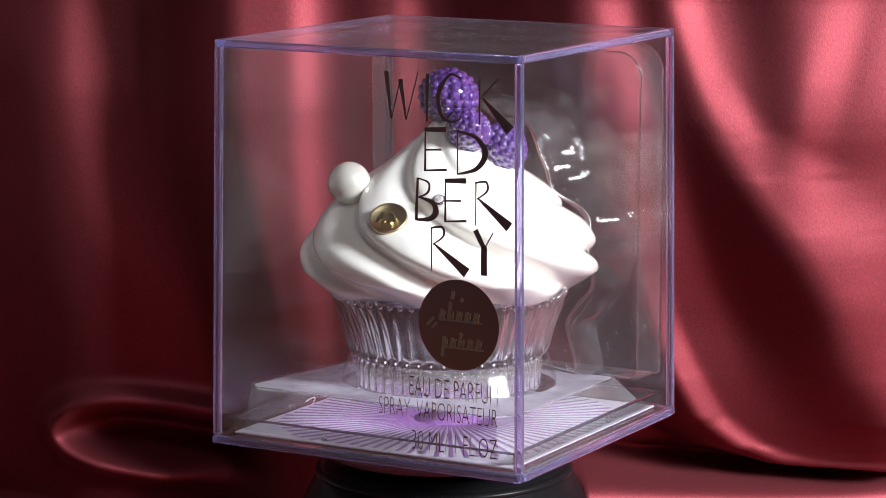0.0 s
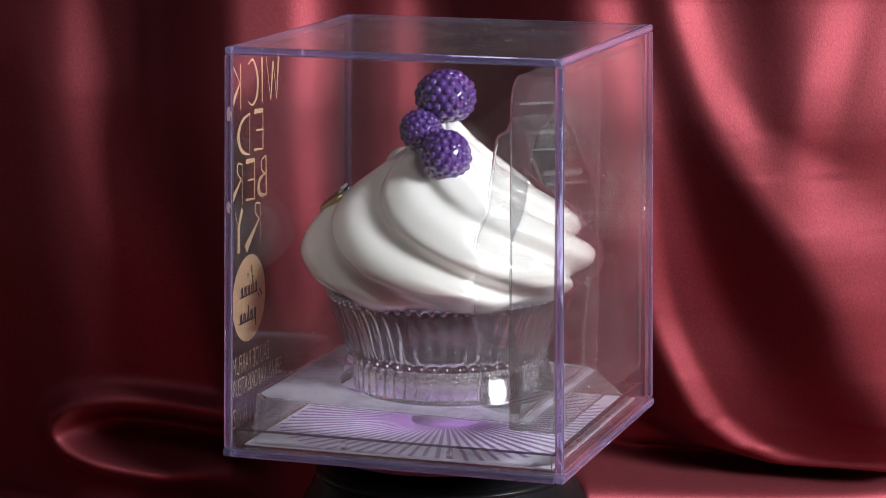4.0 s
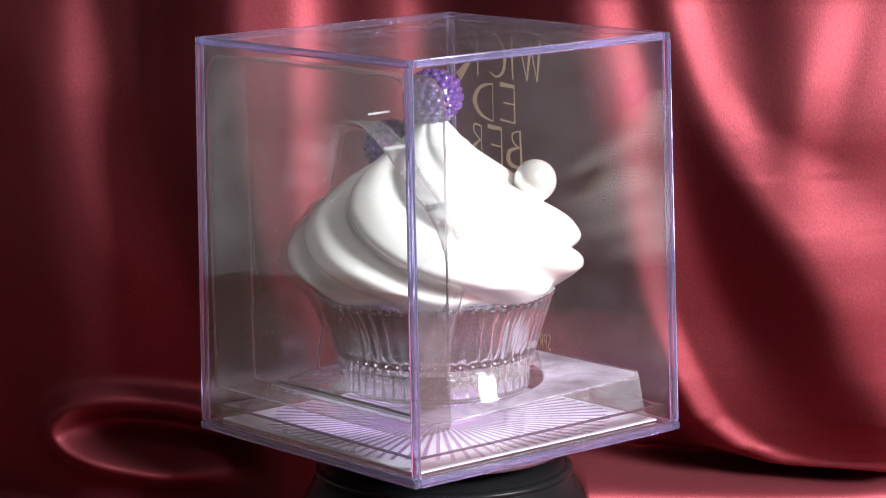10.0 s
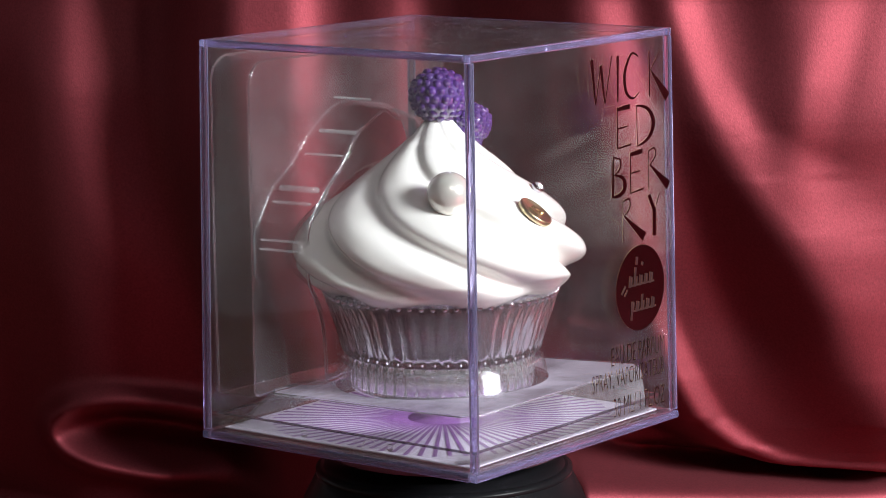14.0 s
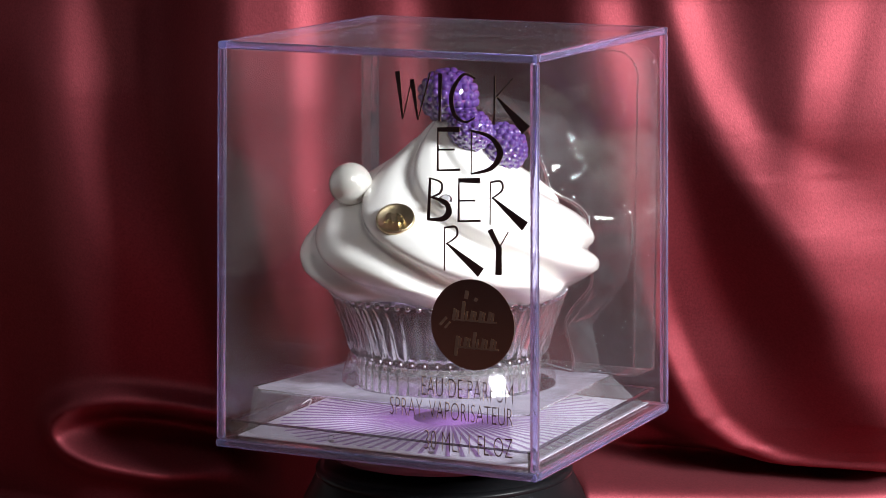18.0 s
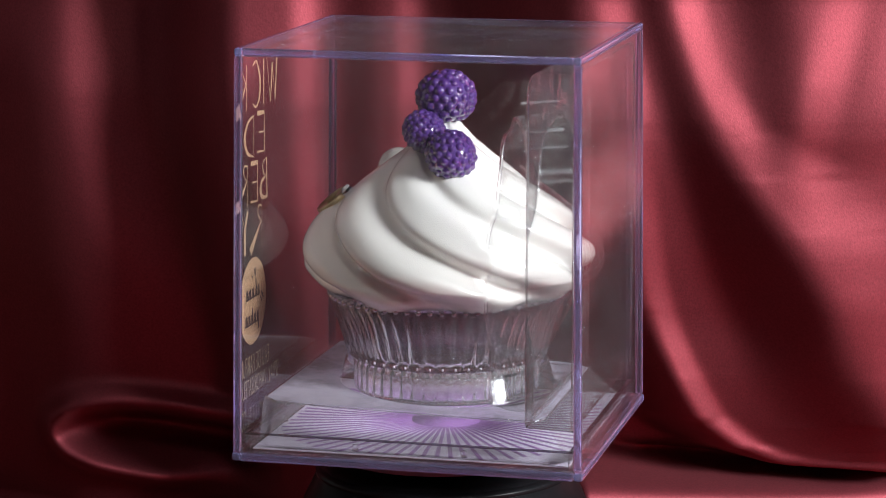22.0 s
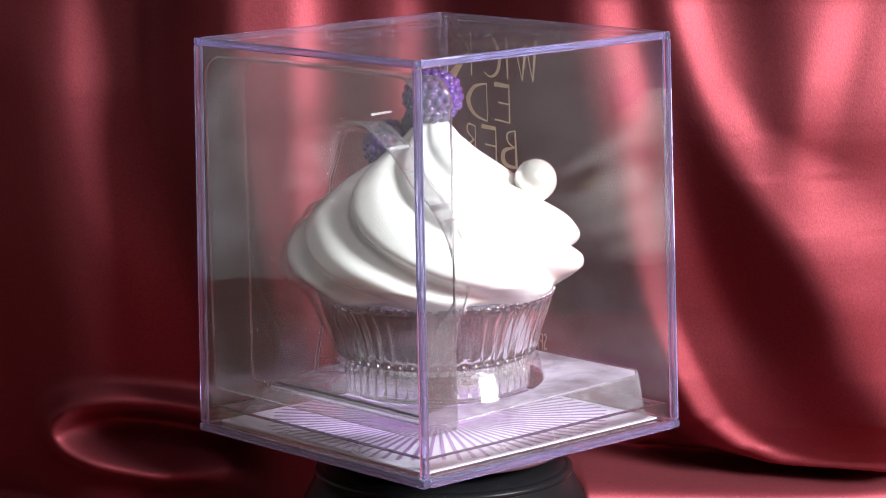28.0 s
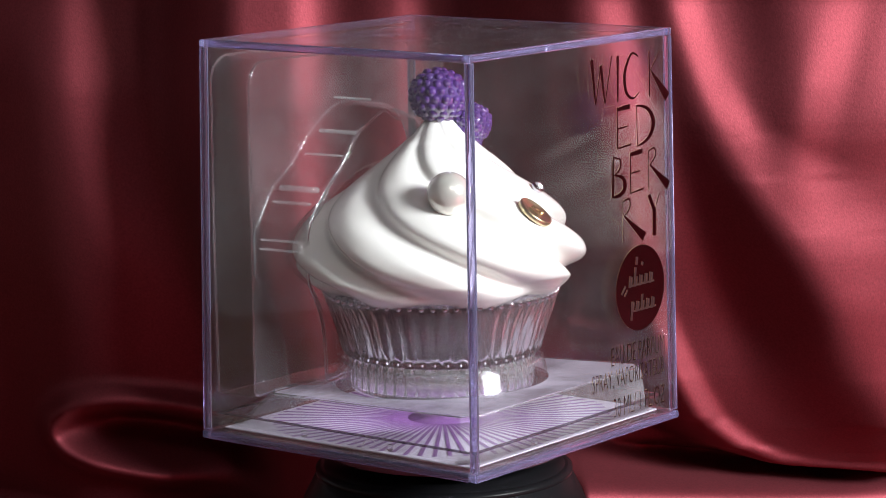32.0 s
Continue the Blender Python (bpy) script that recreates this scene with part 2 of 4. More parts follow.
fold([(-4.59, -4.99), (-6.69, -4.58), (-8.31, -4.22), (-9.32, -4.06), (-10.31, -4.02), (-11.25, -4.2), (-11.95, -4.58), (-12.3, -5.1),
      (-12.2, -5.62), (-11.6, -6.02), (-10.4, -6.42), (-8.6, -6.8), (-6.8, -7.0)], 0.42, 0.42, 0.95, 2.0, 0.12)
fold([(-11.9, -5.1), (-10.4, -5.2), (-9.0, -5.35), (-7.6, -5.65), (-6.2, -5.95), (-5.0, -6.2)], 0.66, 0.66, -1.7, 2.0, 0.25)
fold([(4.4, -4.62), (6.5, -4.9), (8.2, -5.1), (9.8, -5.27), (11.4, -5.4), (14.0, -5.6)], 0.22, 0.22, -1.9, 2.0, 0.25)

# flanks of the hanging folds: (height, x, width, rise towards the camera) in centimetres, from the top down
RAMPS = [
    [(8.85, -13.1, 4.6, 1.5), (5.6, -13.1, 4.6, 2.2), (-2.17, -12.6, 5.1, 2.2), (-7.22, -12.8, 5.1, 2.0)],
    [(8.81, -10.8, 2.5, -0.38), (6.22, -10.63, 2.5, -0.3), (3.94, -10.26, 2.5, -0.3), (1.31, -9.63, 2.5, -0.3), (-0.41, -8.98, 2.7, -0.25), (-2.5, -8.54, 2.9, -0.2), (-4.26, -8.31, 2.9, -0.1)],
    [(8.85, -7.5, 4.0, 4.2), (4.93, -7.3, 3.9, 4.1), (1.51, -6.6, 3.6, 4.2), (-1.93, -6.0, 3.3, 3.8), (-4.2, -5.8, 3.2, 3.0), (-6.85, -5.7, 3.2, 2.4)],
    [(8.9, -3.89, 1.36, -0.25), (5.01, -3.88, 1.36, -0.22), (0.7, -3.73, 1.36, -0.22), (-3.67, -3.54, 1.36, -0.2)],
    [(8.89, -2.42, 1.86, 0.4), (1.56, -2.43, 1.86, 0.4), (-6.88, -2.37, 1.86, 0.4)],
    [(8.86, -0.86, 1.44, -0.3), (4.95, -0.83, 1.44, -0.3), (-0.24, -0.78, 1.44, -0.3), (-6.97, -0.81, 1.44, -0.25)],
    [(8.91, 2.1, 4.58, 3.9), (5.09, 2.66, 4.58, 3.8), (2.61, 3.39, 4.07, 3.2), (0.15, 4.37, 3.39, 2.6), (-1.55, 5.29, 2.88, 2.5), (-3.25, 6.3, 2.2, 2.4), (-4.3, 7.6, 1.5, 2.1), (-5.0, 9.24, 0.75, 1.6), (-5.3, 10.8, 0.5, 1.3), (-5.5, 13.38, 0.35, 1.2)],
    [(9.01, 4.64, 1.36, -0.16), (6.86, 5.14, 1.27, -0.18), (4.36, 5.41, 1.27, -0.24), (1.83, 5.75, 1.2, -0.4), (0.12, 6.16, 1.15, -0.45), (-1.61, 6.85, 1.1, -0.48), (-3.3, 7.81, 1.0, -0.5), (-4.3, 9.06, 0.8, -0.45), (-4.85, 10.62, 0.55, -0.32), (-5.1, 13.38, 0.5, -0.3)],
    [(8.98, 5.76, 1.4, 0.45), (6.83, 6.3, 1.6, 0.6), (5.16, 6.9, 1.9, 0.8), (3.46, 7.8, 2.4, 1.15), (1.74, 8.75, 3.2, 1.5), (0.02, 9.5, 3.6, 1.5), (-1.72, 10.1, 3.6, 1.1), (-3.5, 11.4, 3.4, 0.8), (-4.6, 13.0, 3.0, 0.5), (-5.2, 14.5, 3.0, 0.1)],
    [(8.97, 6.76, 1.5, -0.26), (6.81, 7.4, 1.5, -0.28), (5.29, 8.4, 2.0, -0.4), (4.09, 9.7, 3.4, -0.7), (2.53, 11.0, 4.2, -0.85), (0.79, 12.2, 4.4, -0.95), (-1.12, 12.9, 4.0, -0.95), (-3.24, 14.3, 3.4, -0.9), (-4.65, 15.4, 3.0, -0.6)],
    [(8.93, 8.8, 2.7, 0.6), (6.77, 8.98, 2.1, 0.48), (5.0, 9.25, 1.7, 0.24), (3.2, 9.5, 1.7, 0.06), (1.5, 9.7, 1.7, 0.0)],
    [(8.88, 11.03, 2.03, -0.36), (6.57, 10.47, 1.86, -0.34), (5.0, 10.15, 1.9, -0.24), (3.2, 10.0, 2.1, -0.08), (1.5, 10.0, 2.1, 0.0)],
    [(8.84, 13.48, 4.07, -0.7), (5.83, 13.03, 4.07, -0.6), (3.31, 12.73, 4.07, -0.4), (-1.86, 13.85, 4.07, -0.5)],
]


def ramp_depth(table, x, z):
    """A flank that climbs by its rise across its width, square to the line that it follows."""
    heights = [h for h, *_ in table][::-1]
    zs = z[:, 0]
    centre, width, rise = (np.array([curve_through([(h, row[k]) for h, row in zip(heights, table[::-1])], v) for v in zs]) for k in (1, 2, 3))
    slant = np.gradient(centre, zs)
    u = np.clip((x - centre[:, None]) / (width * np.sqrt(1 + slant ** 2))[:, None] + 0.5, 0, 1)
    return rise[:, None] * u * u * u * (10 - 15 * u + 6 * u * u)


def drape_depth(x, z):
    """How far the cloth stands out towards the camera, in centimetres, for arrays of x and z in centimetres."""
    d = 0.05 * np.sin(x * 0.55 + 0.4 + 0.03 * z) + 0.03 * np.sin(x * 1.3 + z * 0.22)
    for table in RAMPS:
        d += ramp_depth(table, x, z)
    # the lower part of the cloth falls back to the left of the stand
    d -= 0.40 * np.log1p(np.exp((0.6 - z) * 1.1)) / 1.1 / (1 + np.exp((x + 4.2) / 0.6))
    # low ledge where the cloth is bunched on the table
    lip = -4.78 - 0.092 * (x - 5) - z
    on_ledge = np.clip((x - 2.5) / 1.5, 0, 1) / (1 + np.exp(-np.clip(lip / 0.11, -40, 40)))
    d += on_ledge * (8.2 - 0.32 * (x - 5) + 0.36 * np.clip(lip, 0, 9) - d)
    # small puckers
    d += 0.016 * np.sin(1.2 * x + 1.6 * z + 1.2 * np.sin(0.8 * x)) * np.clip((x - 5) / 2, 0, 1) + 0.01 * np.sin(1.9 * x + 0.6 * z + 2 * np.sin(0.5 * z))
    outer = np.clip((np.abs(x) - 17) / 6, 0, 1)
    d += outer * 1.6 * np.sin(x * 0.9 + 0.5 * np.sin(z * 0.08))
    for line, left, right, height, power, fade in FOLDS:
        a, b = line[:-1], line[1:]
        best = np.full(x.shape, 1e9)
        side = np.zeros(x.shape)
        along = np.zeros(x.shape)
        for k, (p, q) in enumerate(zip(a, b)):
            e = q - p
            u = np.clip(((x - p[0]) * e[0] + (z - p[1]) * e[1]) / max(e @ e, 1e-9), 0, 1)
            dx, dz = x - p[0] - u * e[0], z - p[1] - u * e[1]
            dist = dx * dx + dz * dz
            s = e[0] * dz - e[1] * dx
            near = dist < best
            best = np.where(near, dist, best)
            side = np.where(near, s, side)
            along = np.where(near, (k + u) / len(a), along)
        dist = np.sqrt(best)
        w = np.where(side > 0, right, left)
        soft = np.clip(np.minimum(along, 1 - along) / fade, 0, 1) if fade else 1.0
        d += height * soft * soft * (3 - 2 * soft) * np.exp(-(dist / w) ** power)
    return d


def build_drape():
    """One sheet: hangs behind, turns at its foot and runs forward over the table."""
    xs = np.concatenate([np.linspace(-23, -18, 8)[:-1], np.linspace(-18, 18, 380), np.linspace(18, 70, 53)[1:]])
    zs = np.concatenate([np.linspace(60, 10.5, 45)[:-1], np.linspace(10.5, -7.9, 220)])
    X, Z = np.meshgrid(xs, zs)
    D = drape_depth(X, Z)
    rows = []
    for i in range(len(zs)):
        rows.append([(X[i, j] / 100, DRAPE_Y - D[i, j] / 100, Z[i, j] / 100) for j in range(len(xs))])
    foot = D[-1]
    for k in range(1, 13):                       # the turn at the foot
        a = k / 12 * math.pi / 2
        rows.append([(xs[j] / 100, DRAPE_Y - foot[j] / 100 - 0.006 * (1 - math.cos(a)), -0.079 - 0.006 * math.sin(a)) for j in range(len(xs))])
    for k in range(1, 41):                       # on the table
        s = k / 40
        row = []
        for j in range(len(xs)):
            y0 = DRAPE_Y - foot[j] / 100 - 0.006
            y = y0 + (-0.55 - y0) * s ** 1.6
            wave = 0.0035 * math.exp(-((y - 0.150) / 0.010) ** 2) + 0.0015 * (1 + math.sin(xs[j] * 0.5 + y * 60)) * (1 - s)
            row.append((xs[j] / 100, y, FLOOR_Z + wave))
        rows.append(row)
    me = grid_mesh("satin_drape", rows, False, RED_SATIN)
    ob = new("backdrop", me)
    tagged(ob, "deep red satin cloth hung in soft folds and spread on the table", "backdrop", kind="structure")


build_drape()

# ---------------------------------------------------------------- room round the table


def build_room():
    x0, x1, y0, y1, z0, z1 = -1.6, 1.4, -1.25, 0.9, -0.80, 1.65
    t = 0.1

    def slab(name, lo, hi, material, label, category):
        tagged(new(name, box_mesh(name, lo, hi, material)), label, category, kind="structure")

    slab("floor", (x0 - t, y0 - t, z0 - t), (x1 + t, y1 + t, z0), WOOD, "brown wooden floor of the room", "floor")
    slab("ceiling", (x0 - t, y0 - t, z1), (x1 + t, y1 + t, z1 + t), CEILING, "plain white painted ceiling", "ceiling")
    slab("wall_north", (x0, y1, z0), (x1, y1 + t, z1), WALL_WEST, "plain pale grey wall behind the drape", "wall")
    slab("wall_west", (x0 - t, y0 - t, z0), (x0, y1 + t, z1), WALL_WEST, "plain pale grey painted wall", "wall")
    slab("wall_south", (x0, y0 - t, z0), (x1, y0, z1), WALL, "plain grey wall", "wall")
    # wall with the window opening
    ya, yb, za, zb = -1.12, -0.48, 0.40, 1.04
    slab("wall_east", (x1, y0 - t, z0), (x1 + t, ya, z1), WALL, "plain grey wall beside the window", "wall")
    slab("wall_east", (x1, yb, z0), (x1 + t, y1 + t, z1), WALL, "plain grey wall beside the window", "wall")
    slab("wall_east", (x1, ya, z0), (x1 + t, yb, za), WALL, "plain grey wall under the window", "wall")
    slab("wall_east", (x1, ya, zb), (x1 + t, yb, z1), WALL, "plain grey wall over the window", "wall")
    win = new("window_1")
    win.location = (x1, (ya + yb) / 2, za)
    tagged(win, "white painted window in the wall", "window", kind="structure")
    h, w = zb - za, (yb - ya) / 2
    for lo, hi in (((0, -w, 0), (0.06, -w + 0.04, h)), ((0, w - 0.04, 0), (0.06, w, h)),
                   ((0, -w + 0.04, 0), (0.06, w - 0.04, 0.04)), ((0, -w + 0.04, h - 0.04), (0.06, w - 0.04, h))):
        part("window_frame", box_mesh("window_frame", lo, hi, FRAME_PAINT, 0.004), win)
    # made-up round housing for the added fill lamp, hung from the ceiling
    hung = new("added_fill_lamp")
    hung.matrix_world = look(FILL_LAMP, (0.0, 0.0, 0.04))
    tagged(hung, "added round white fill lamp, unseen behind the camera", "lamp")
    part("shade", lathe("shade", [(0.092, 0.002), (0.095, 0.02), (0.06, 0.07), (0.02, 0.08)], FRAME_PAINT, 48), hung)
    cord = part("cord", lathe("cord", [(0.003, 0.0), (0.003, z1 - FILL_LAMP.z - 0.06)], BLACK, 12), hung)
    cord.matrix_parent_inverse = hung.matrix_world.inverted()
    cord.matrix_basis = Matrix.Translation(hung.matrix_world @ Vector((0, 0, 0.075)))
    # table
    table = new("table")
    table.location = (0, 0, z0)
    tagged(table, "plain brown wooden table under the red cloth", "table")
    h = FLOOR_Z - z0 - 0.002
    part("tabletop", box_mesh("tabletop", (-0.72, -0.56, h - 0.03), (0.72, 0.25, h), WOOD, 0.003), table)
    for sx in (-0.66, 0.66):
        for sy in (-0.5, 0.19):
            part("leg", box_mesh("leg", (sx - 0.025, sy - 0.025, 0), (sx + 0.025, sy + 0.025, h - 0.03), WOOD, 0.003), table)


build_room()

# ---------------------------------------------------------------- turntable


def build_turntable():
    base = new("turntable")
    base.location = (0, 0, FLOOR_Z + 0.0035)
    tagged(base, "black glossy plastic turntable base standing on red cloth", "turntable")
    h = -0.0065 - FLOOR_Z - 0.0035
    part("housing", lathe("housing", [(0.044, 0.0), (0.0445, 0.0015), (0.0435, 0.020), (0.0410, 0.040), (0.0365, h - 0.018), (0.0325, h - 0.008),
                                      (0.0295, h - 0.0022), (0.0270, h - 0.0006)], BLACK, 96), base)
    part("collar", lathe("collar", [(0.0295, h - 0.0035), (0.0302, h - 0.003), (0.0302, h - 0.002), (0.029, h - 0.0015)], BLACK, 96), base, "thin black collar ring")
    part("spindle", lathe("spindle", [(0.010, h - 0.001), (0.010, h + 0.002)], BLACK, 48), base)
    plate = part("platter", lathe("platter", [(0.026, 0.0), (0.0285, 0.0006), (0.0295, 0.002), (0.0290, 0.0038), (0.028, 0.0042)], MAUVE, 128), base,
                 "round mauve plastic platter")
    plate.location = (0, 0, h + 0.0018)
    return base, plate


TURNTABLE, PLATTER = build_turntable()

# ---------------------------------------------------------------- display box
HX, HY, HZ = 0.040, 0.039775, 0.09282
TOP = 0.9744                 # the lid narrows upward
WALL_T = 0.0020
BASE_T = 0.0018


def half(z):
    s = 1 + (TOP - 1) * z / HZ
    return HX * s, HY * s


def build_box():
    box = new("display_box")
    tagged(box, "clear acrylic display box with lavender edges standing on the platter", "box")
    w = 0.0017
    za, zb = BASE_T + 0.0002, HZ - w
    for sx, sy in ((0, -1), (1, 0), (0, 1), (-1, 0)):
        quads = []
        for inset in (0.0, WALL_T):
            q = []
            for u, z in ((-1, za), (1, za), (1, zb), (-1, zb)):
                hx, hy = half(z)
                if sy:
                    q.append((u * (hx - w), sy * (hy - inset), z))
                else:
                    q.append((sx * (hx - inset), u * (hy - w), z))
            quads.append(q)
        v, f = hexa(*quads)
        wall = part("side_pane", mesh_of("side_pane", v, f, PANE), box, "clear acrylic side pane")
        if sy == -1:
            front = wall
    hx, hy = half(HZ)
    part("top_pane", box_mesh("top_pane", (-hx + w, -hy + w, HZ - WALL_T), (hx - w, hy - w, HZ), TOP_PANE), box, "dusty clear acrylic top")
    for sx in (-1, 1):
        for sy in (-1, 1):
            rows = []
            for z in (za, zb):
                ax, ay = half(z)
                rows.append([(sx * ax, sy * ay, z), (sx * (ax - w), sy * ay, z), (sx * (ax - w), sy * (ay - w), z), (sx * ax, sy * (ay - w), z)])
            v, f = hexa(*rows)
            part("corner_edge", bevelled(mesh_of("corner_edge", v, f, EDGE), 0.0005, 3), box, "lavender acrylic corner", shadow=False)
    for sy in (-1, 1):
        lo, hi = sorted((sy * hy, sy * (hy - w)))
        part("top_edge", box_mesh("top_edge", (-hx, lo, HZ - w), (hx, hi, HZ), EDGE, 0.0006, 3), box, "lavender acrylic edge", shadow=False)
    for sx in (-1, 1):
        lo, hi = sorted((sx * hx, sx * (hx - w)))
        part("top_edge", box_mesh("top_edge", (lo, -hy + w, HZ - w), (hi, hy - w, HZ), EDGE, 0.0006, 3), box, "lavender acrylic edge", shadow=False)
    # base
    part("base_plate", box_mesh("base_plate", (-HX + w, -HY + w, 0), (HX - w, HY - w, BASE_T), PANE), box, "clear acrylic base")
    for sy in (-1, 1):
        lo, hi = sorted((sy * (HY + 0.0003), sy * (HY - w)))
        part("base_edge", box_mesh("base_edge", (-HX, lo, 0), (HX, hi, BASE_T), EDGE, 0.0006, 3), box, "lavender acrylic edge", shadow=False)
    for sx in (-1, 1):
        lo, hi = sorted((sx * (HX + 0.0003), sx * (HX - w)))
        part("base_edge", box_mesh("base_edge", (lo, -HY + w, 0), (hi, HY - w, BASE_T), EDGE, 0.0006, 3), box, "lavender acrylic edge", shadow=False)
    r, t, zr = HX - WALL_T - 0.0006, 0.0010, 0.0056
    for sy in (-1, 1):
        lo, hi = sorted((sy * r, sy * (r - t)))
        part("base_rim", box_mesh("base_rim", (-r, lo, BASE_T), (r, hi, zr), PANE), box, "clear upstanding rim")
        part("rim_lip", box_mesh("rim_lip", (-r, lo, zr), (r, hi, zr + 0.0003), LIP), box, shadow=False)
        lo, hi = sorted((sy * r, sy * (r - t)))
        part("base_rim", box_mesh("base_rim", (lo, -r + t, BASE_T), (hi, r - t, zr), PANE), box, "clear upstanding rim")
        part("rim_lip", box_mesh("rim_lip", (lo, -r + t, zr), (hi, r - t, zr + 0.0003), LIP), box, shadow=False)
    for turn in range(4):
        for sx in (-1, 1):
            tab = part("clip_tab", lathe("clip_tab", [(0.0, -0.0009), (0.0006, -0.0007), (0.0008, 0.0), (0.0006, 0.0007), (0.0, 0.0009)], BEAD_EDGE, 16, False), box, "small clear clip tab", shadow=False)
            a = math.radians(90 * turn)
            x, y = sx * 0.0125, -(r - t - 0.0008)
            tab.location = (x * math.cos(a) - y * math.sin(a), x * math.sin(a) + y * math.cos(a), 0.0036)
    return box, front


BOX, FRONT = build_box()

# ---------------------------------------------------------------- print on the front pane


def face_y(z, lift):
    return -half(z)[1] - lift


def foil(name, outline_faces, verts, parent, front, label="", lift=0.00006, back=None):
    """A flat printed shape: front colour outside, gold of the lit foil towards the pane."""
    n = len(verts)
    v = [(x, face_y(z, lift + 0.00006), z) for x, z in verts] + [(x, face_y(z, lift), z) for x, z in verts]
    me = bpy.data.meshes.new(name)
    faces = [tuple(f) for f in outline_faces] + [tuple(n + i for i in reversed(f)) for f in outline_faces]
    me.from_pydata(v, [], faces)
    me.materials.append(front)
    me.materials.append(back or FOIL_BACK)
    k = len(outline_faces)
    for i, poly in enumerate(me.polygons):
        poly.material_index = 0 if i < k else 1
    me.update()
    return part(name, me, parent, label)


def ribbon(points, widths, steps=8):
    """A brush stroke through points with changing width."""
    pts = [Vector(p) for p in points]
    n = len(pts)
    line = []
    for i in range(n - 1):
        p0, p1, p2, p3 = pts[max(i - 1, 0)], pts[i], pts[i + 1], pts[min(i + 2, n - 1)]
        m = steps if n > 2 else 1
        for k in range(m):
            u = k / m
            line.append((0.5 * (2 * p1 + (p2 - p0) * u + (2 * p0 - 5 * p1 + 4 * p2 - p3) * u * u + (3 * p1 - p0 - 3 * p2 + p3) * u ** 3),
                         widths[i] + (widths[i + 1] - widths[i]) * u))
    line.append((pts[-1], widths[-1]))
    verts, faces = [], []
    for i, (p, w) in enumerate(line):
        d = (line[min(i + 1, len(line) - 1)][0] - line[max(i - 1, 0)][0]).normalized()
        s = Vector((-d.y, d.x)) * w / 2
        verts += [p + s, p - s]
        if i:
            a = 2 * i
            faces.append((a - 2, a - 1, a + 1, a))
    return verts, faces


THIN, FAT = 0.03, 0.17
GLYPHS = {
    "W": ([((0.0, 1.0), (0.16, 0.0)), (0.12, 0.04)], [((0.16, 0.0), (0.42, 0.85)), (0.03, 0.03)], [((0.42, 0.85), (0.60, 0.0)), (0.12, 0.04)], [((0.60, 0.0), (0.95, 1.02)), (0.03, 0.03)]),
    "I": ([((0.15, 1.0), (0.12, 0.0)), (0.10, 0.05)],),
    "C": ([((0.72, 0.93), (0.40, 1.0), (0.10, 0.60), (0.16, 0.18), (0.45, 0.02), (0.72, 0.12)), (0.04, 0.06, 0.11, 0.10, 0.05, 0.03)],),
    "K": ([((0.10, 1.0), (0.10, 0.0)), (0.04, 0.04)], [((0.60, 0.98), (0.12, 0.55)), (0.03, 0.03)], [((0.18, 0.56), (0.95, -0.08)), (0.04, 0.26)]),
    "E": ([((0.10, 0.98), (0.10, 0.02)), (0.035, 0.06)], [((0.08, 0.96), (0.72, 0.99)), (0.10, 0.13)], [((0.10, 0.50), (0.58, 0.53)), (0.04, 0.05)], [((0.08, 0.03), (0.74, 0.08)), (0.04, 0.06)]),
    "D": ([((0.12, 0.98), (0.12, 0.0)), (0.03, 0.03)], [((0.10, 0.98), (0.55, 0.86), (0.78, 0.52), (0.58, 0.16), (0.12, 0.0)), (0.04, 0.10, 0.17, 0.11, 0.03)]),
    "B": ([((0.12, 0.98), (0.08, 0.0)), (0.06, 0.09)], [((0.12, 0.97), (0.44, 0.88), (0.42, 0.66), (0.14, 0.53)), (0.03, 0.05, 0.06, 0.03)],
          [((0.14, 0.54), (0.56, 0.44), (0.66, 0.22), (0.48, 0.06), (0.08, 0.02)), (0.03, 0.12, 0.17, 0.12, 0.05)]),
    "R": ([((0.10, 0.96), (0.10, 0.0)), (0.03, 0.03)], [((0.08, 0.96), (0.40, 1.0), (0.44, 0.80), (0.14, 0.60)), (0.04, 0.06, 0.05, 0.03)], [((0.16, 0.62), (1.12, 0.02)), (0.04, 0.26)]),
    "Y": ([((0.05, 1.0), (0.34, 0.62)), (0.14, 0.12)], [((0.66, 0.98), (0.36, 0.60)), (0.03, 0.03)], [((0.35, 0.64), (0.35, 0.0)), (0.15, 0.17)]),
}


def letter(ch, x, z, w, h):
    verts, faces = [], []
    for k, (pts, widths) in enumerate(GLYPHS[ch]):
        v, f = ribbon([(x + px * w, z + pz * h) for px, pz in pts], [q * h * 0.95 for q in widths])
        base = len(verts)
        verts += [tuple(p) for p in v]
        faces += [tuple(base + i for i in q) for q in f]
    foil("letter", faces, verts, FRONT, FOIL_FRONT, "printed letter " + ch + ", foil with a dark reflection coloured in outside, lit gold behind")


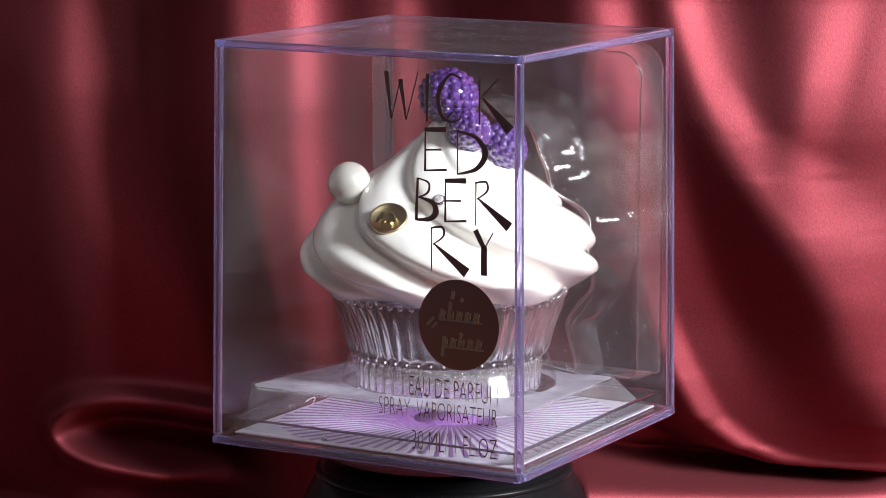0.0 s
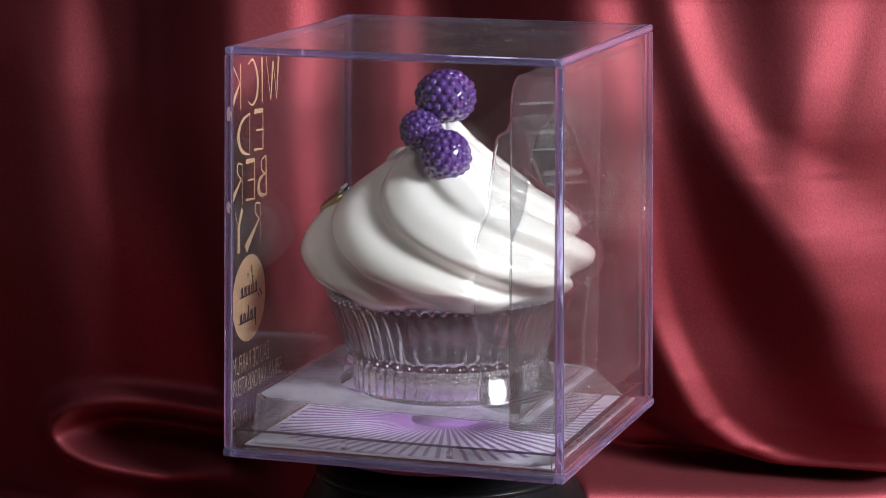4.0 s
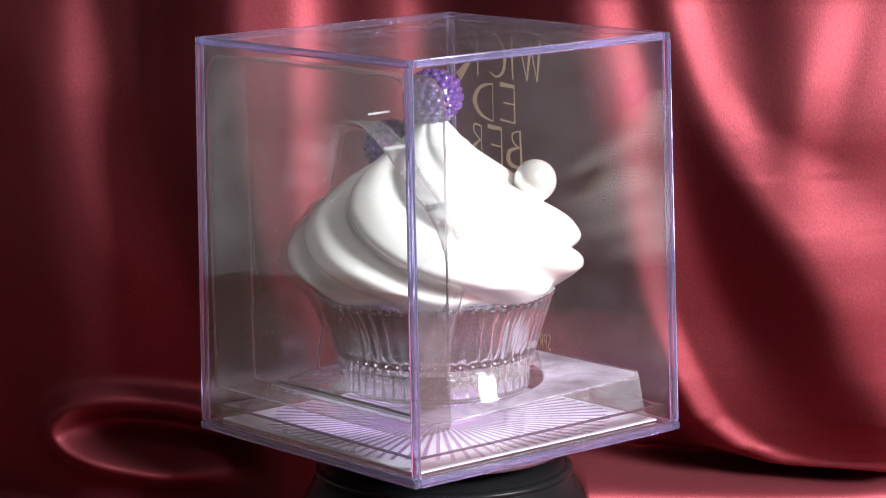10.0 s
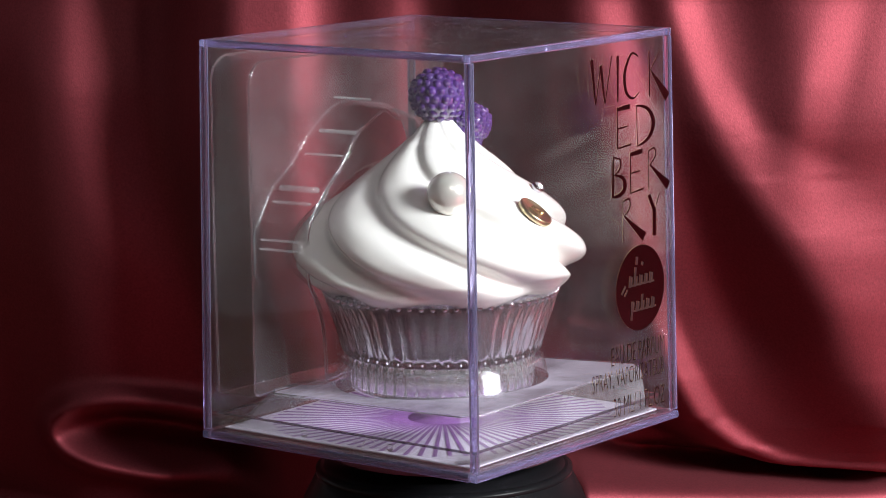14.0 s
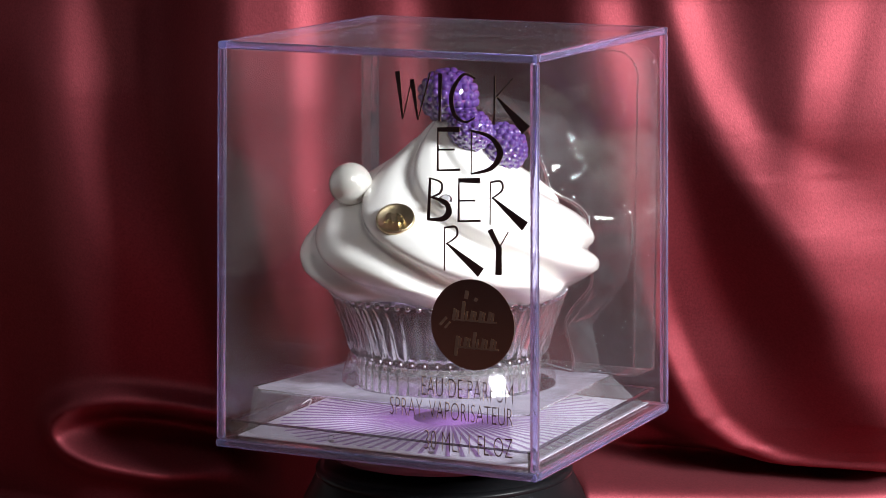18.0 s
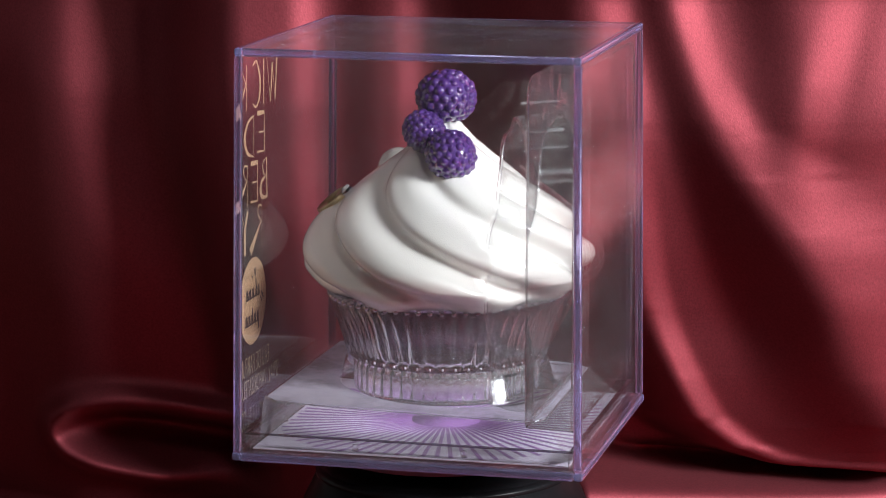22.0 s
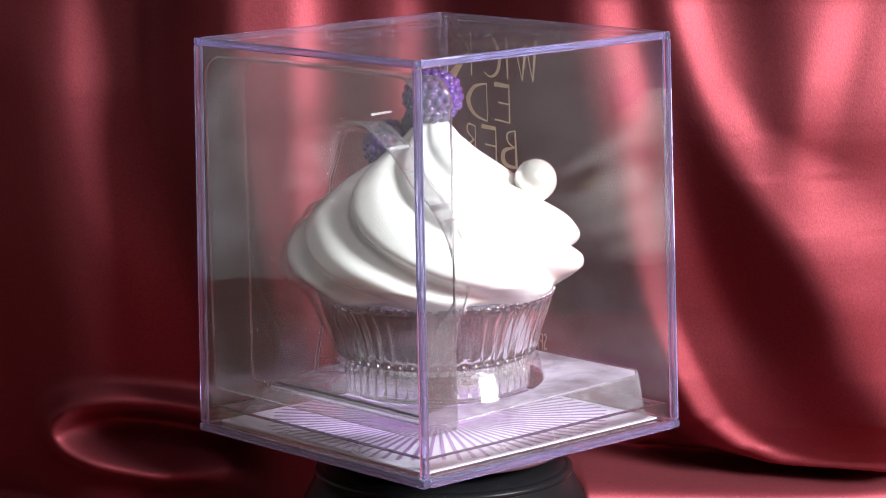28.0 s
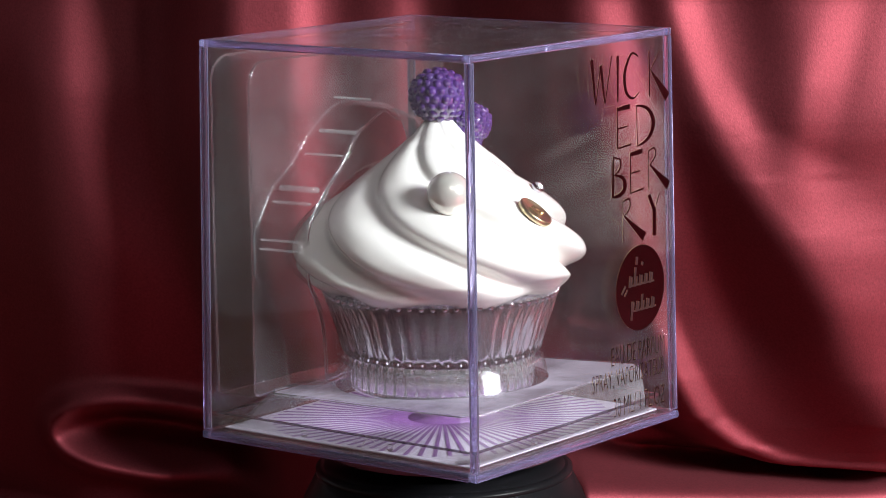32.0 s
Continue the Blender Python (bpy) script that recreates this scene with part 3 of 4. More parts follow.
def print_words():
    for ch, x, w in (("W", 6.0, 8.4), ("I", 15.6, 5.0), ("C", 18.2, 9.0), ("K", 28.3, 8.8)):
        letter(ch, x * MM, 77.6 * MM, w * MM, 10.4 * MM)
    for ch, x, w in (("E", 15.0, 8.4), ("D", 22.6, 10.3)):
        letter(ch, x * MM, 66.6 * MM, w * MM, 9.6 * MM)
    for ch, x, w in (("B", 13.0, 8.4), ("E", 20.1, 8.2), ("R", 27.6, 8.1)):
        letter(ch, x * MM, 55.8 * MM, w * MM, 9.6 * MM)
    for ch, x, w in (("R", 16.7, 8.6), ("Y", 28.0, 7.2)):
        letter(ch, x * MM, 45.0 * MM, w * MM, 9.8 * MM)


def emblem():
    cx, cz, r = 24.4 * MM, 33.6 * MM, 10.0 * MM
    n = 64
    verts = [(cx, cz)] + [(cx + r * math.cos(2 * math.pi * i / n), cz + r * math.sin(2 * math.pi * i / n)) for i in range(n)]
    disc = foil("emblem", [(0, i + 1, (i + 1) % n + 1) for i in range(n)], verts, FRONT, FOIL_FRONT, "round copper foil emblem, dark reflection coloured in outside, lit gold behind")
    # the mark on it, as plain strokes
    strokes = []
    for z0, x0, bars in ((0.6, -4.6, (2.6, 4.4, 2.4, 2.5, 2.5)), (-5.4, -4.0, (2.6, 2.5, 3.8, 2.5, 2.6))):
        for k, tall in enumerate(bars):
            x, low = x0 + 2.1 * k, z0 - (1.8 if (z0 < 0 and k == 0) else 0.0)
            strokes += [(x, low, x + 0.5, z0 + tall, 0.8), (x + 0.9, z0 + 0.3, x + 1.2, z0 + min(tall, 2.3), 0.5), (x + 0.2, z0 + 0.2, x + 1.9, z0 + 0.3, 0.35)]
    strokes += [(-1.6, 5.6, -1.3, 7.4, 0.9), (0.6, 5.2, 1.0, 5.9, 0.8), (-7.8, -0.6, -6.2, 1.2, 0.6), (-6.6, -1.2, -5.4, 0.2, 0.5)]
    for x0, z0, x1, z1, w in strokes:
        v, f = ribbon([(cx + x0 * MM, cz + z0 * MM), (cx + x1 * MM, cz + z1 * MM)], [w * MM, w * MM])
        foil("mark_bar", f, [tuple(p) for p in v], disc, FOIL_MARK, "pale foil stroke", lift=0.00016)
        foil("mark_bar", f, [tuple(p) for p in v], disc, INK, "dark stroke behind", lift=0.00001, back=INK)


def small_print():
    for words, x0, x1, z0, z1 in (("EAU DE PARFUM", 12.2, 34.2, 16.9, 21.2), ("SPRAY, VAPORISATEUR", 4.4, 34.2, 11.2, 15.9), ("30 ML/ 1 FL.OZ", 12.9, 34.2, 4.8, 9.2)):
        data = bpy.data.curves.new("writing", "FONT")
        data.body = words
        data.resolution_u = 3
        data.offset = -0.018
        tmp = new("writing", data)
        bpy.context.view_layer.update()
        me = bpy.data.meshes.new_from_object(tmp.evaluated_get(bpy.context.evaluated_depsgraph_get()))
        bpy.data.objects.remove(tmp)
        co = np.array([v.co[:] for v in me.vertices])
        lo, hi = co.min(0), co.max(0)
        flat = [((x0 + (c[0] - lo[0]) / (hi[0] - lo[0]) * (x1 - x0)) * MM, (z0 + (c[1] - lo[1]) / (hi[1] - lo[1]) * (z1 - z0)) * MM) for c in co]
        faces = [tuple(p.vertices) for p in me.polygons]
        foil("text_line", faces, flat, FRONT, FOIL_TEXT, "dark printed line of small capitals")


print_words()
emblem()
small_print()

# ---------------------------------------------------------------- printed card in the base


def build_card():
    card = new("printed_card")
    tagged(card, "white card with purple printed rays lying in the base", "card")
    r = 0.0362
    z = BASE_T + 0.0002
    part("sheet", box_mesh("sheet", (-r, -r, z), (r, r, z + 0.0004), CARD, 0.0001, 1), card)
    zt = z + 0.00046
    n = 72
    ray_mat = PURPLE_INK
    for i in range(n):
        a = 2 * math.pi * i / n
        c = max(abs(math.cos(a)), abs(math.sin(a)))
        r1 = min(0.0352 / c, 0.0400) * (1.0 if i % 2 else 0.985)
        w0, w1 = 0.0007, 0.0010
        d, s = Vector((math.cos(a), math.sin(a), 0)), Vector((-math.sin(a), math.cos(a), 0))
        v = [d * 0.008 + s * w0 / 2, d * r1 + s * w1 / 2, d * r1 - s * w1 / 2, d * 0.008 - s * w0 / 2]
        lo = [(p.x, p.y, zt) for p in v]
        hi = [(p.x, p.y, zt + 0.00005) for p in v]
        vv, ff = hexa(lo, hi)
        part("ray", mesh_of("ray", vv, ff, ray_mat), card)
    part("centre_disc", lathe("centre_disc", [(0.0082, zt + 0.00007), (0.0082, zt + 0.00013)], PURPLE_INK, 64), card, "purple printed centre")
    return card


CARD_THING = build_card()


def build_fibre():
    """A loose curled white fibre lying on the card."""
    pts = [Vector((-0.0352 + 0.0014 * math.sin(i * 0.22), -0.004 - 0.0004 * i + 0.0018 * math.sin(i * 0.16), 0.0026 + 0.0022 * math.sin(i * 0.19))) for i in range(14)]
    rows = []
    for i, p in enumerate(pts):
        d = (pts[min(i + 1, 13)] - pts[max(i - 1, 0)]).normalized()
        s = d.cross(Vector((0, 0, 1))).normalized()
        q = s.cross(d)
        rows.append([tuple(p + (s * math.cos(k * math.pi / 3) + q * math.sin(k * math.pi / 3)) * 0.00014) for k in range(6)])
    ob = new("fibre", grid_mesh("fibre", rows, True, FRAME_PAINT, True, True, True))
    return tagged(ob, "short curled white fibre lying on the printed card", "fibre")


FIBRE = build_fibre()

# ---------------------------------------------------------------- bottle
FROST = [(0.0335, 0.0262), (0.0345, 0.0278), (0.0362, 0.0297), (0.0388, 0.0316), (0.0430, 0.0322), (0.0475, 0.0302), (0.0525, 0.0262),
         (0.0580, 0.0200), (0.0630, 0.0136), (0.0680, 0.0078), (0.0710, 0.0048), (0.0732, 0.0028), (0.0745, 0.0006)]
LOBES = 7


def frost_radius(a, z):
    """The whipped swirl: seven lobes that wind down to the right."""
    r = curve_through(FROST, z)
    h = (0.0745 - z) * 1000
    twist = math.radians(2.3 * h + 0.033 * h * h - 12 * math.exp(-(h / 14) ** 2))
    ph = LOBES * (a - twist) + 2.34
    lobe = 0.38 - 0.76 * (0.5 - 0.5 * math.sin(ph + 0.25 * math.cos(ph))) ** 1.5
    amp = (0.20 + 0.035 * math.sin(2 * (a - twist) + 0.8) + 0.02 * math.sin(3 * (a - twist))) * min(1, (z - 0.0333) / 0.006 + 0.1) * (1 - 0.25 * (z > 0.068))
    wob = 0.02 * math.sin(2 * a + 0.7) + 0.015 * math.sin(3 * a - z * 120) + 0.006 * math.sin(9 * a + z * 420) * math.sin(4 * a - 1)
    return r * (1 + amp * lobe + wob)


def on_swirl(degrees, z, lift):
    a = radians(degrees)
    r = frost_radius(a, z) + lift
    return Vector((r * math.cos(a), r * math.sin(a), z + lift * 0.6))


def build_bottle():
    bottle = new("perfume_bottle")
    tagged(bottle, "cupcake-shaped glass bottle with cream swirl cap standing in the insert", "perfume bottle")
    n, m = 280, 120
    rows = []
    for i in range(m):
        s = i / (m - 1)
        z = 0.0335 + (0.0745 - 0.0335) * s
        rows.append([(frost_radius(2 * math.pi * j / n, z) * math.cos(2 * math.pi * j / n), frost_radius(2 * math.pi * j / n, z) * math.sin(2 * math.pi * j / n),
                      z + (0.0008 * math.sin(LOBES * (2 * math.pi * j / n) + 0.6) * (1 - s) ** 6)) for j in range(n)])
    cap = part("swirl_cap", grid_mesh("swirl_cap", rows, True, CREAM, True, True, True), bottle, "glossy cream-white whipped swirl cap")
    # fluted cup, thick glass with a hollow
    flutes, k = 48, 48 * 10
    def flute(z, r, depth):
        row = []
        for j in range(k):
            q = r + depth / 2 - depth * abs(math.sin(flutes * math.pi * j / k))
            a = 2 * math.pi * j / k
            row.append((q * math.cos(a), q * math.sin(a), z))
        return row

    outer = [flute(z, r, d) for z, r, d in ((0.0182, 0.0216, 0.0001), (0.0186, 0.0223, 0.0004), (0.0196, 0.0228, 0.0012), (0.0230, 0.0237, 0.0013), (0.0260, 0.0246, 0.0013), (0.0290, 0.0257, 0.0012),
                                            (0.0312, 0.0266, 0.0009), (0.0322, 0.0271, 0.0004), (0.0332, 0.0273, 0.0002), (0.0335, 0.0268, 0.0002))]
    part("glass_cup", grid_mesh("glass_cup", outer, True, GLASS, True, True, True), bottle, "clear fluted glass cup", shadow=False)
    inner = [[((r + g * math.sin(62 * math.pi * j / 192 + 2 * math.sin(j * 0.7))) * math.cos(2 * math.pi * j / 192), (r + g * math.sin(62 * math.pi * j / 192 + 2 * math.sin(j * 0.7))) * math.sin(2 * math.pi * j / 192), z) for j in range(192)]
             for z, r, g in ((0.0196, 0.0190, 0.0), (0.0199, 0.0206, 0.0001), (0.0206, 0.0212, 0.00025), (0.0225, 0.0219, 0.0003), (0.0245, 0.0225, 0.0002), (0.0262, 0.0231, 0.00004), (0.0290, 0.0241, 0.0), (0.0318, 0.0252, 0.0), (0.0330, 0.0256, 0.0))]
    hollow = grid_mesh("hollow", inner, True, GLASS, True, True, True)
    hollow.flip_normals()
    part("hollow", hollow, bottle, "clear hollow inside the cup", shadow=False)
    foot = [flute(z, r, 0.0) for z, r in ((0.0104, 0.0205), (0.0107, 0.0213), (0.0114, 0.0217), (0.0145, 0.0217), (0.0172, 0.0218), (0.0180, 0.0215))]
    part("glass_foot", grid_mesh("glass_foot", foot, True, FOOT_GLASS, True, True, True), bottle, "thick clear glass foot", shadow=False)
    core = [flute(z, r, d) for z, r, d in ((0.0114, 0.0190, 0.0001), (0.0118, 0.0200, 0.0005), (0.0165, 0.0203, 0.0005), (0.0170, 0.0195, 0.0001))]
    hole = grid_mesh("foot_hollow", core, True, FOOT_GLASS, True, True, True)
    hole.flip_normals()
    part("foot_hollow", hole, bottle, "fluted hollow inside the foot", shadow=False)
    # made-up liner, added to darken the cup and streak it with reflections
    liner = [flute(z, r, d) for z, r, d in ((0.0202, 0.0165, 0.0), (0.0206, 0.0192, 0.0012), (0.0216, 0.0198, 0.0016), (0.0260, 0.0208, 0.0016), (0.0300, 0.0217, 0.0014), (0.0312, 0.0222, 0.0002), (0.0324, 0.0226, 0.0))]
    part("inner_liner", grid_mesh("inner_liner", liner, True, LINER), bottle, "added fluted plum liner that darkens and streaks the cup")
    # bead trim under the cap
    bm = bmesh.new()
    for i in range(64):
        a = 2 * math.pi * i / 64
        bmesh.ops.create_uvsphere(bm, u_segments=10, v_segments=6, radius=0.00075,
                                  matrix=Matrix.Translation((0.0272 * math.cos(a), 0.0272 * math.sin(a), 0.0332)))
    me = bpy.data.meshes.new("bead_trim")
    bm.to_mesh(me)
    bm.free()
    me.polygons.foreach_set("use_smooth", [True] * len(me.polygons))
    me.materials.append(SILVER)
    part("bead_trim", me, bottle, "row of small silvery beads")
    # shiny rounded ends of the flutes
    bm = bmesh.new()
    for i in range(48):
        a = 2 * math.pi * (i + 0.5) / 48
        bmesh.ops.create_uvsphere(bm, u_segments=10, v_segments=6, radius=0.00026,
                                  matrix=Matrix.Translation((0.0224 * math.cos(a), 0.0224 * math.sin(a), 0.0192)) @ Matrix.Diagonal((1, 1, 1.3, 1)))
    me = bpy.data.meshes.new("flute_ends")
    bm.to_mesh(me)
    bm.free()
    me.polygons.foreach_set("use_smooth", [True] * len(me.polygons))
    me.materials.append(FLUTE_END)
    part("flute_ends", me, bottle, "row of shiny rounded flute ends")
    # berries
    ball = bmesh.new()
    bmesh.ops.create_uvsphere(ball, u_segments=12, v_segments=8, radius=1.0)
    drop = bpy.data.meshes.new("drupelet")
    ball.to_mesh(drop)
    ball.free()
    drop.polygons.foreach_set("use_smooth", [True] * len(drop.polygons))
    drop.materials.append(BERRY)
    rnd = random.Random(4)
    for (x, y, z), r, lean in (((0.0000, -0.0002, 0.0785), 0.0071, (0.1, 0.0)), ((0.0072, -0.0036, 0.0713), 0.0053, (0.6, -0.4)), ((0.0121, 0.0038, 0.0668), 0.0060, (0.9, 0.3))):
        berry = part("berry", lathe("berry", [(r * 0.95 * math.sin(math.pi * (i + 0.5) / 14), -r * 0.86 * math.cos(math.pi * (i + 0.5) / 14)) for i in range(14)], BERRY, 24), bottle, "shiny purple berry")
        berry.matrix_basis = pose(x, y, z, math.degrees(lean[1]), math.degrees(lean[0]), rnd.uniform(0, 90))
        rings = 10
        for i in range(rings):
            th = math.pi * (i + 0.5) / rings
            count = max(3, round(17 * math.sin(th)))
            for j in range(count):
                a = 2 * math.pi * (j + 0.5 * (i % 2)) / count
                q = part("drupelet", drop, berry)
                s = r * 0.165 * rnd.uniform(0.88, 1.12)
                q.matrix_basis = Matrix.LocRotScale((r * 0.86 * math.sin(th) * math.cos(a), r * 0.86 * math.sin(th) * math.sin(a), -r * 0.77 * math.cos(th)), None, (s, s, s))
    # pearl
    bm = bmesh.new()
    bmesh.ops.create_uvsphere(bm, u_segments=48, v_segments=32, radius=0.0050)
    me = bpy.data.meshes.new("pearl")
    bm.to_mesh(me)
    bm.free()
    me.polygons.foreach_set("use_smooth", [True] * len(me.polygons))
    me.materials.append(PEARL)
    part("pearl", me, bottle, "large lustrous white pearl").location = (-0.0173, -0.0160, 0.0589)
    # coin
    coin = part("coin", lathe("coin", [(0.0038, -0.0009), (0.0043, -0.0006), (0.0044, 0.0), (0.0043, 0.0006), (0.0040, 0.0007), (0.0038, 0.0004), (0.0, 0.0004)], GOLD, 64, False), bottle, "gold coin charm")
    coin.matrix_basis = Matrix.Translation(on_swirl(-90.5, 0.0533, 0.0002)) @ Vector((0.20, -0.60, 0.77)).to_track_quat("Z", "Y").to_matrix().to_4x4()
    for x0, y0, x1, y1 in ((-2.0, -1.4, -1.2, 1.4), (-1.2, 1.4, -0.4, -1.4), (-1.7, -0.4, -0.7, -0.4), (0.6, 1.3, 1.4, 0.5), (0.6, -1.3, 1.8, 0.0), (0.6, 0.4, 2.0, -1.2)):
        v, f = ribbon([(x0 * MM, y0 * MM), (x1 * MM, y1 * MM)], [0.0005, 0.0004])
        vv, ff = hexa([(p[0], p[1], 0.0003) for p in (v[0], v[1], v[3], v[2])], [(p[0], p[1], 0.0008) for p in (v[0], v[1], v[3], v[2])])
        part("raised_bar", mesh_of("raised_bar", vv, ff, GOLD), coin)
    # small stone in a silver setting, its sparkle painted as a pale colour
    ring = part("stone_setting", lathe("stone_setting", [(0.0010, -0.0014), (0.0015, -0.0004), (0.0015, 0.0003), (0.0012, 0.0004)], SILVER, 24), bottle, "tiny silver setting")
    ring.matrix_basis = Matrix.Translation(on_swirl(-66.5, 0.0571, 0.0008)) @ Vector((0.25, -0.55, 0.75)).to_track_quat("Z", "Y").to_matrix().to_4x4()
    part("stone", lathe("stone", [(0.0012, 0.0003), (0.0011, 0.0006), (0.0007, 0.0010)], STONE, 8, True, False), ring, "tiny faceted stone with its sparkle put into a pale colour", shadow=False)
    return bottle


BOTTLE = build_bottle()

# ---------------------------------------------------------------- clear insert


def hollow_edge(x, z):
    """Negative inside the cut-out that follows the bottle, in metres."""
    if x > 0:                                   # berry side, with a shoulder
        wide = curve_through([(0.0, 0.0267), (0.0128, 0.0267), (0.018, 0.0258), (0.0225, 0.0240), (0.0258, 0.0265), (0.031, 0.0302), (0.0343, 0.0327), (0.0413, 0.0341),
                              (0.0497, 0.0338), (0.0526, 0.0312), (0.0564, 0.0244), (0.0617, 0.0213), (0.0686, 0.0184), (0.0715, 0.0155), (0.0730, 0.0110), (0.0737, 0.0050), (0.0752, 0.0004)], z)
    else:
        wide = curve_through([(0.0, 0.0245), (0.0163, 0.0245), (0.0215, 0.0250), (0.0266, 0.0267), (0.0318, 0.0286), (0.035, 0.0311), (0.0395, 0.0345), (0.0433, 0.0352), (0.0472, 0.0346),
                              (0.0533, 0.0318), (0.0587, 0.0270), (0.0619, 0.0217), (0.0677, 0.0161), (0.0715, 0.0111), (0.0743, 0.0061), (0.0752, 0.0004)], z)
    return abs(x) - wide if z < 0.0752 else 1.0


def build_insert():
    ins = new("blister_insert")
    tagged(ins, "clear moulded plastic insert round the bottle inside the box", "insert")
    n = 480
    cz = 0.046
    half_w, low, high, rad = 0.0368, 0.0100, 0.0885, 0.006

    def outer(a):
        dx, dz = math.cos(a), math.sin(a)
        t = 0.0
        for _ in range(400):
            t += 0.0002
            x, z = t * dx, cz + t * dz
            ex, ez = abs(x) - (half_w - rad), max(z - (high - rad), (low + 0.0001) - z if z < low + 0.0001 else -1)
            if (ex > 0 and z > high - rad and math.hypot(ex, z - (high - rad)) > rad) or abs(x) > half_w or z > high or z < low:
                return t
        return t

    def inner(a):
        dx, dz = math.cos(a), math.sin(a)
        t = 0.010
        while t < 0.06:
            t += 0.0002
            if hollow_edge(t * dx, cz + t * dz) > 0 or cz + t * dz < low + 0.0004:
                return t
        return t

    ro = [outer(2 * math.pi * i / n) for i in range(n)]
    ri = [inner(2 * math.pi * i / n) for i in range(n)]
    ri = [min(sum(ri[(i + k) % n] for k in range(-4, 5)) / 9, ro[i] - 0.0024) for i in range(n)]

    def loop(r, y, grow=0.0):
        return [((r[i] + grow) * math.cos(2 * math.pi * i / n), y, max(low + 0.0002, cz + (r[i] + grow) * math.sin(2 * math.pi * i / n))) for i in range(n)]

    def bend(r, y0, y1, g0, g1, flip):
        """A rounded quarter turn from one loop to the next."""
        rows = []
        for k in range(7):
            a = k / 6 * math.pi / 2
            s, c = (math.sin(a), 1 - math.cos(a)) if flip else (1 - math.cos(a), math.sin(a))
            rows.append(loop(r, y0 + (y1 - y0) * s, g0 + (g1 - g0) * c))
        return rows

    part("rim", grid_mesh("rim", bend(ro, 0.0372, 0.0366, 0.0006, -0.0003, False) + bend(ro, 0.0275, 0.0262, -0.0005, -0.0018, True), True, FILM), ins, "clear rounded rim")
    part("panel", grid_mesh("panel", [loop(ro, 0.0262, -0.0018), loop(ri, 0.0262, 0.0014)], True, FILM), ins, "clear panel with a cut-out")
    draw = [0.0012 + 0.0034 * min(1, max(0, (cz + ri[i] * math.sin(2 * math.pi * i / n) - 0.030) / 0.012)) for i in range(n)]

    def narrowed(k):
        """The sleeve's outline at depth k of 1, drawn in towards the bottle and stepped on the way."""
        return [ri[i] + 0.0005 * math.sin(math.pi * k) * math.sin(i * 0.31) for i in range(n)]

    def drawn(points, k):
        return [(x * (1 - draw[i] * k / max(ri[i], 0.01)), y, z) for i, (x, y, z) in enumerate(points)]

    rows = bend(ri, 0.0262, 0.0252, 0.0014, 0.0002, False)
    for k in range(1, 9):
        rows.append(drawn(loop(narrowed(k / 8), 0.0252 - 0.0010 * k, 0.0002 - 0.0001 * k), k / 8))
    rows += [drawn(r, 1) for r in bend(narrowed(1), 0.0172, 0.0160, -0.0006, -0.0016, True)]
    part("sleeve", grid_mesh("sleeve", rows, True, SLEEVE_FILM), ins, "clear stepped sleeve")

    # thin dome over the back of the bottle
    rim_loop = drawn(loop(narrowed(1), 0.0160, -0.0016), 1)

    def dome_depth(x, z):
        r = curve_through([(0.0100, 0.0245), (0.0175, 0.0245), (0.0220, 0.0252), (0.0300, 0.0287), (0.0335, 0.0305)] + [(h, min(0.0366, q * 1.11 + 0.0006)) for h, q in FROST[3:]], z)
        return math.sqrt(max(r * r - x * x, 0.0160 ** 2))

    rows = []
    for k in range(25):
        u = 1 - (k / 24) ** 1.4 * 0.98
        rows.append([(x * u, dome_depth(x * u, cz + (z - cz) * u) * (1 - u ** 12) + y * u ** 12, cz + (z - cz) * u) for x, y, z in rim_loop[::3]])
    part("dome", grid_mesh("dome", rows, True, DOME_FILM, True, False, True), ins, "thin clear dome over the bottle's back", shadow=False)

    def tube(name, path, r, label, material=EDGE_FILM):
        """A thin round edge along a closed path."""
        rows, m = [], len(path)
        for i in range(m):
            d = (Vector(path[(i + 1) % m]) - Vector(path[i - 1])).normalized()
            up = Vector((0, 1, 0)) if abs(d.y) < 0.9 else Vector((0, 0, 1))
            s = d.cross(up).normalized()
            q = s.cross(d)
            rows.append([tuple(Vector(path[i]) + s * r * math.cos(k * math.pi / 4) + q * r * math.sin(k * math.pi / 4)) for k in range(8)])
        rows.append(rows[0])
        part(name, grid_mesh(name, rows, True, material), ins, label, shadow=False)

    tube("moulded_edge", loop(ri, 0.0262, 0.0010)[::2], 0.00022, "clear rounded edge of the cut-out")
    tube("moulded_edge", drawn(loop([r + 0.0005 * math.sin(i * 0.17) for i, r in enumerate(narrowed(1))], 0.0160, -0.0016), 1)[::2], 0.0004, "clear wavy edge of the sleeve", BEAD_EDGE)
    tube("moulded_edge", loop(ro, 0.0266, -0.0010)[::2], 0.00024, "clear rounded edge of the panel", BEAD_EDGE)
    tube("moulded_edge", loop(ro, 0.0370, 0.0002)[::2], 0.00022, "clear rounded edge of the rim", BEAD_EDGE)
    # short treads across the sleeve's plain side, whitened in place of window glints
    for z, r in ((0.0774, 0.0003), (0.0701, 0.0005), (0.0653, 0.0003), (0.0584, 0.0007), (0.0555, 0.0004), (0.0473, 0.0003), (0.0452, 0.0003)):
        x = -next(q * 0.0002 for q in range(1, 300) if hollow_edge(-q * 0.0002, min(z, 0.0735)) > 0)
        path = [(x + 0.0030 * u, 0.0248 - 0.0084 * u, z - 0.0004 * u) for u in (0.0, 0.25, 0.5, 0.75, 1.0)]
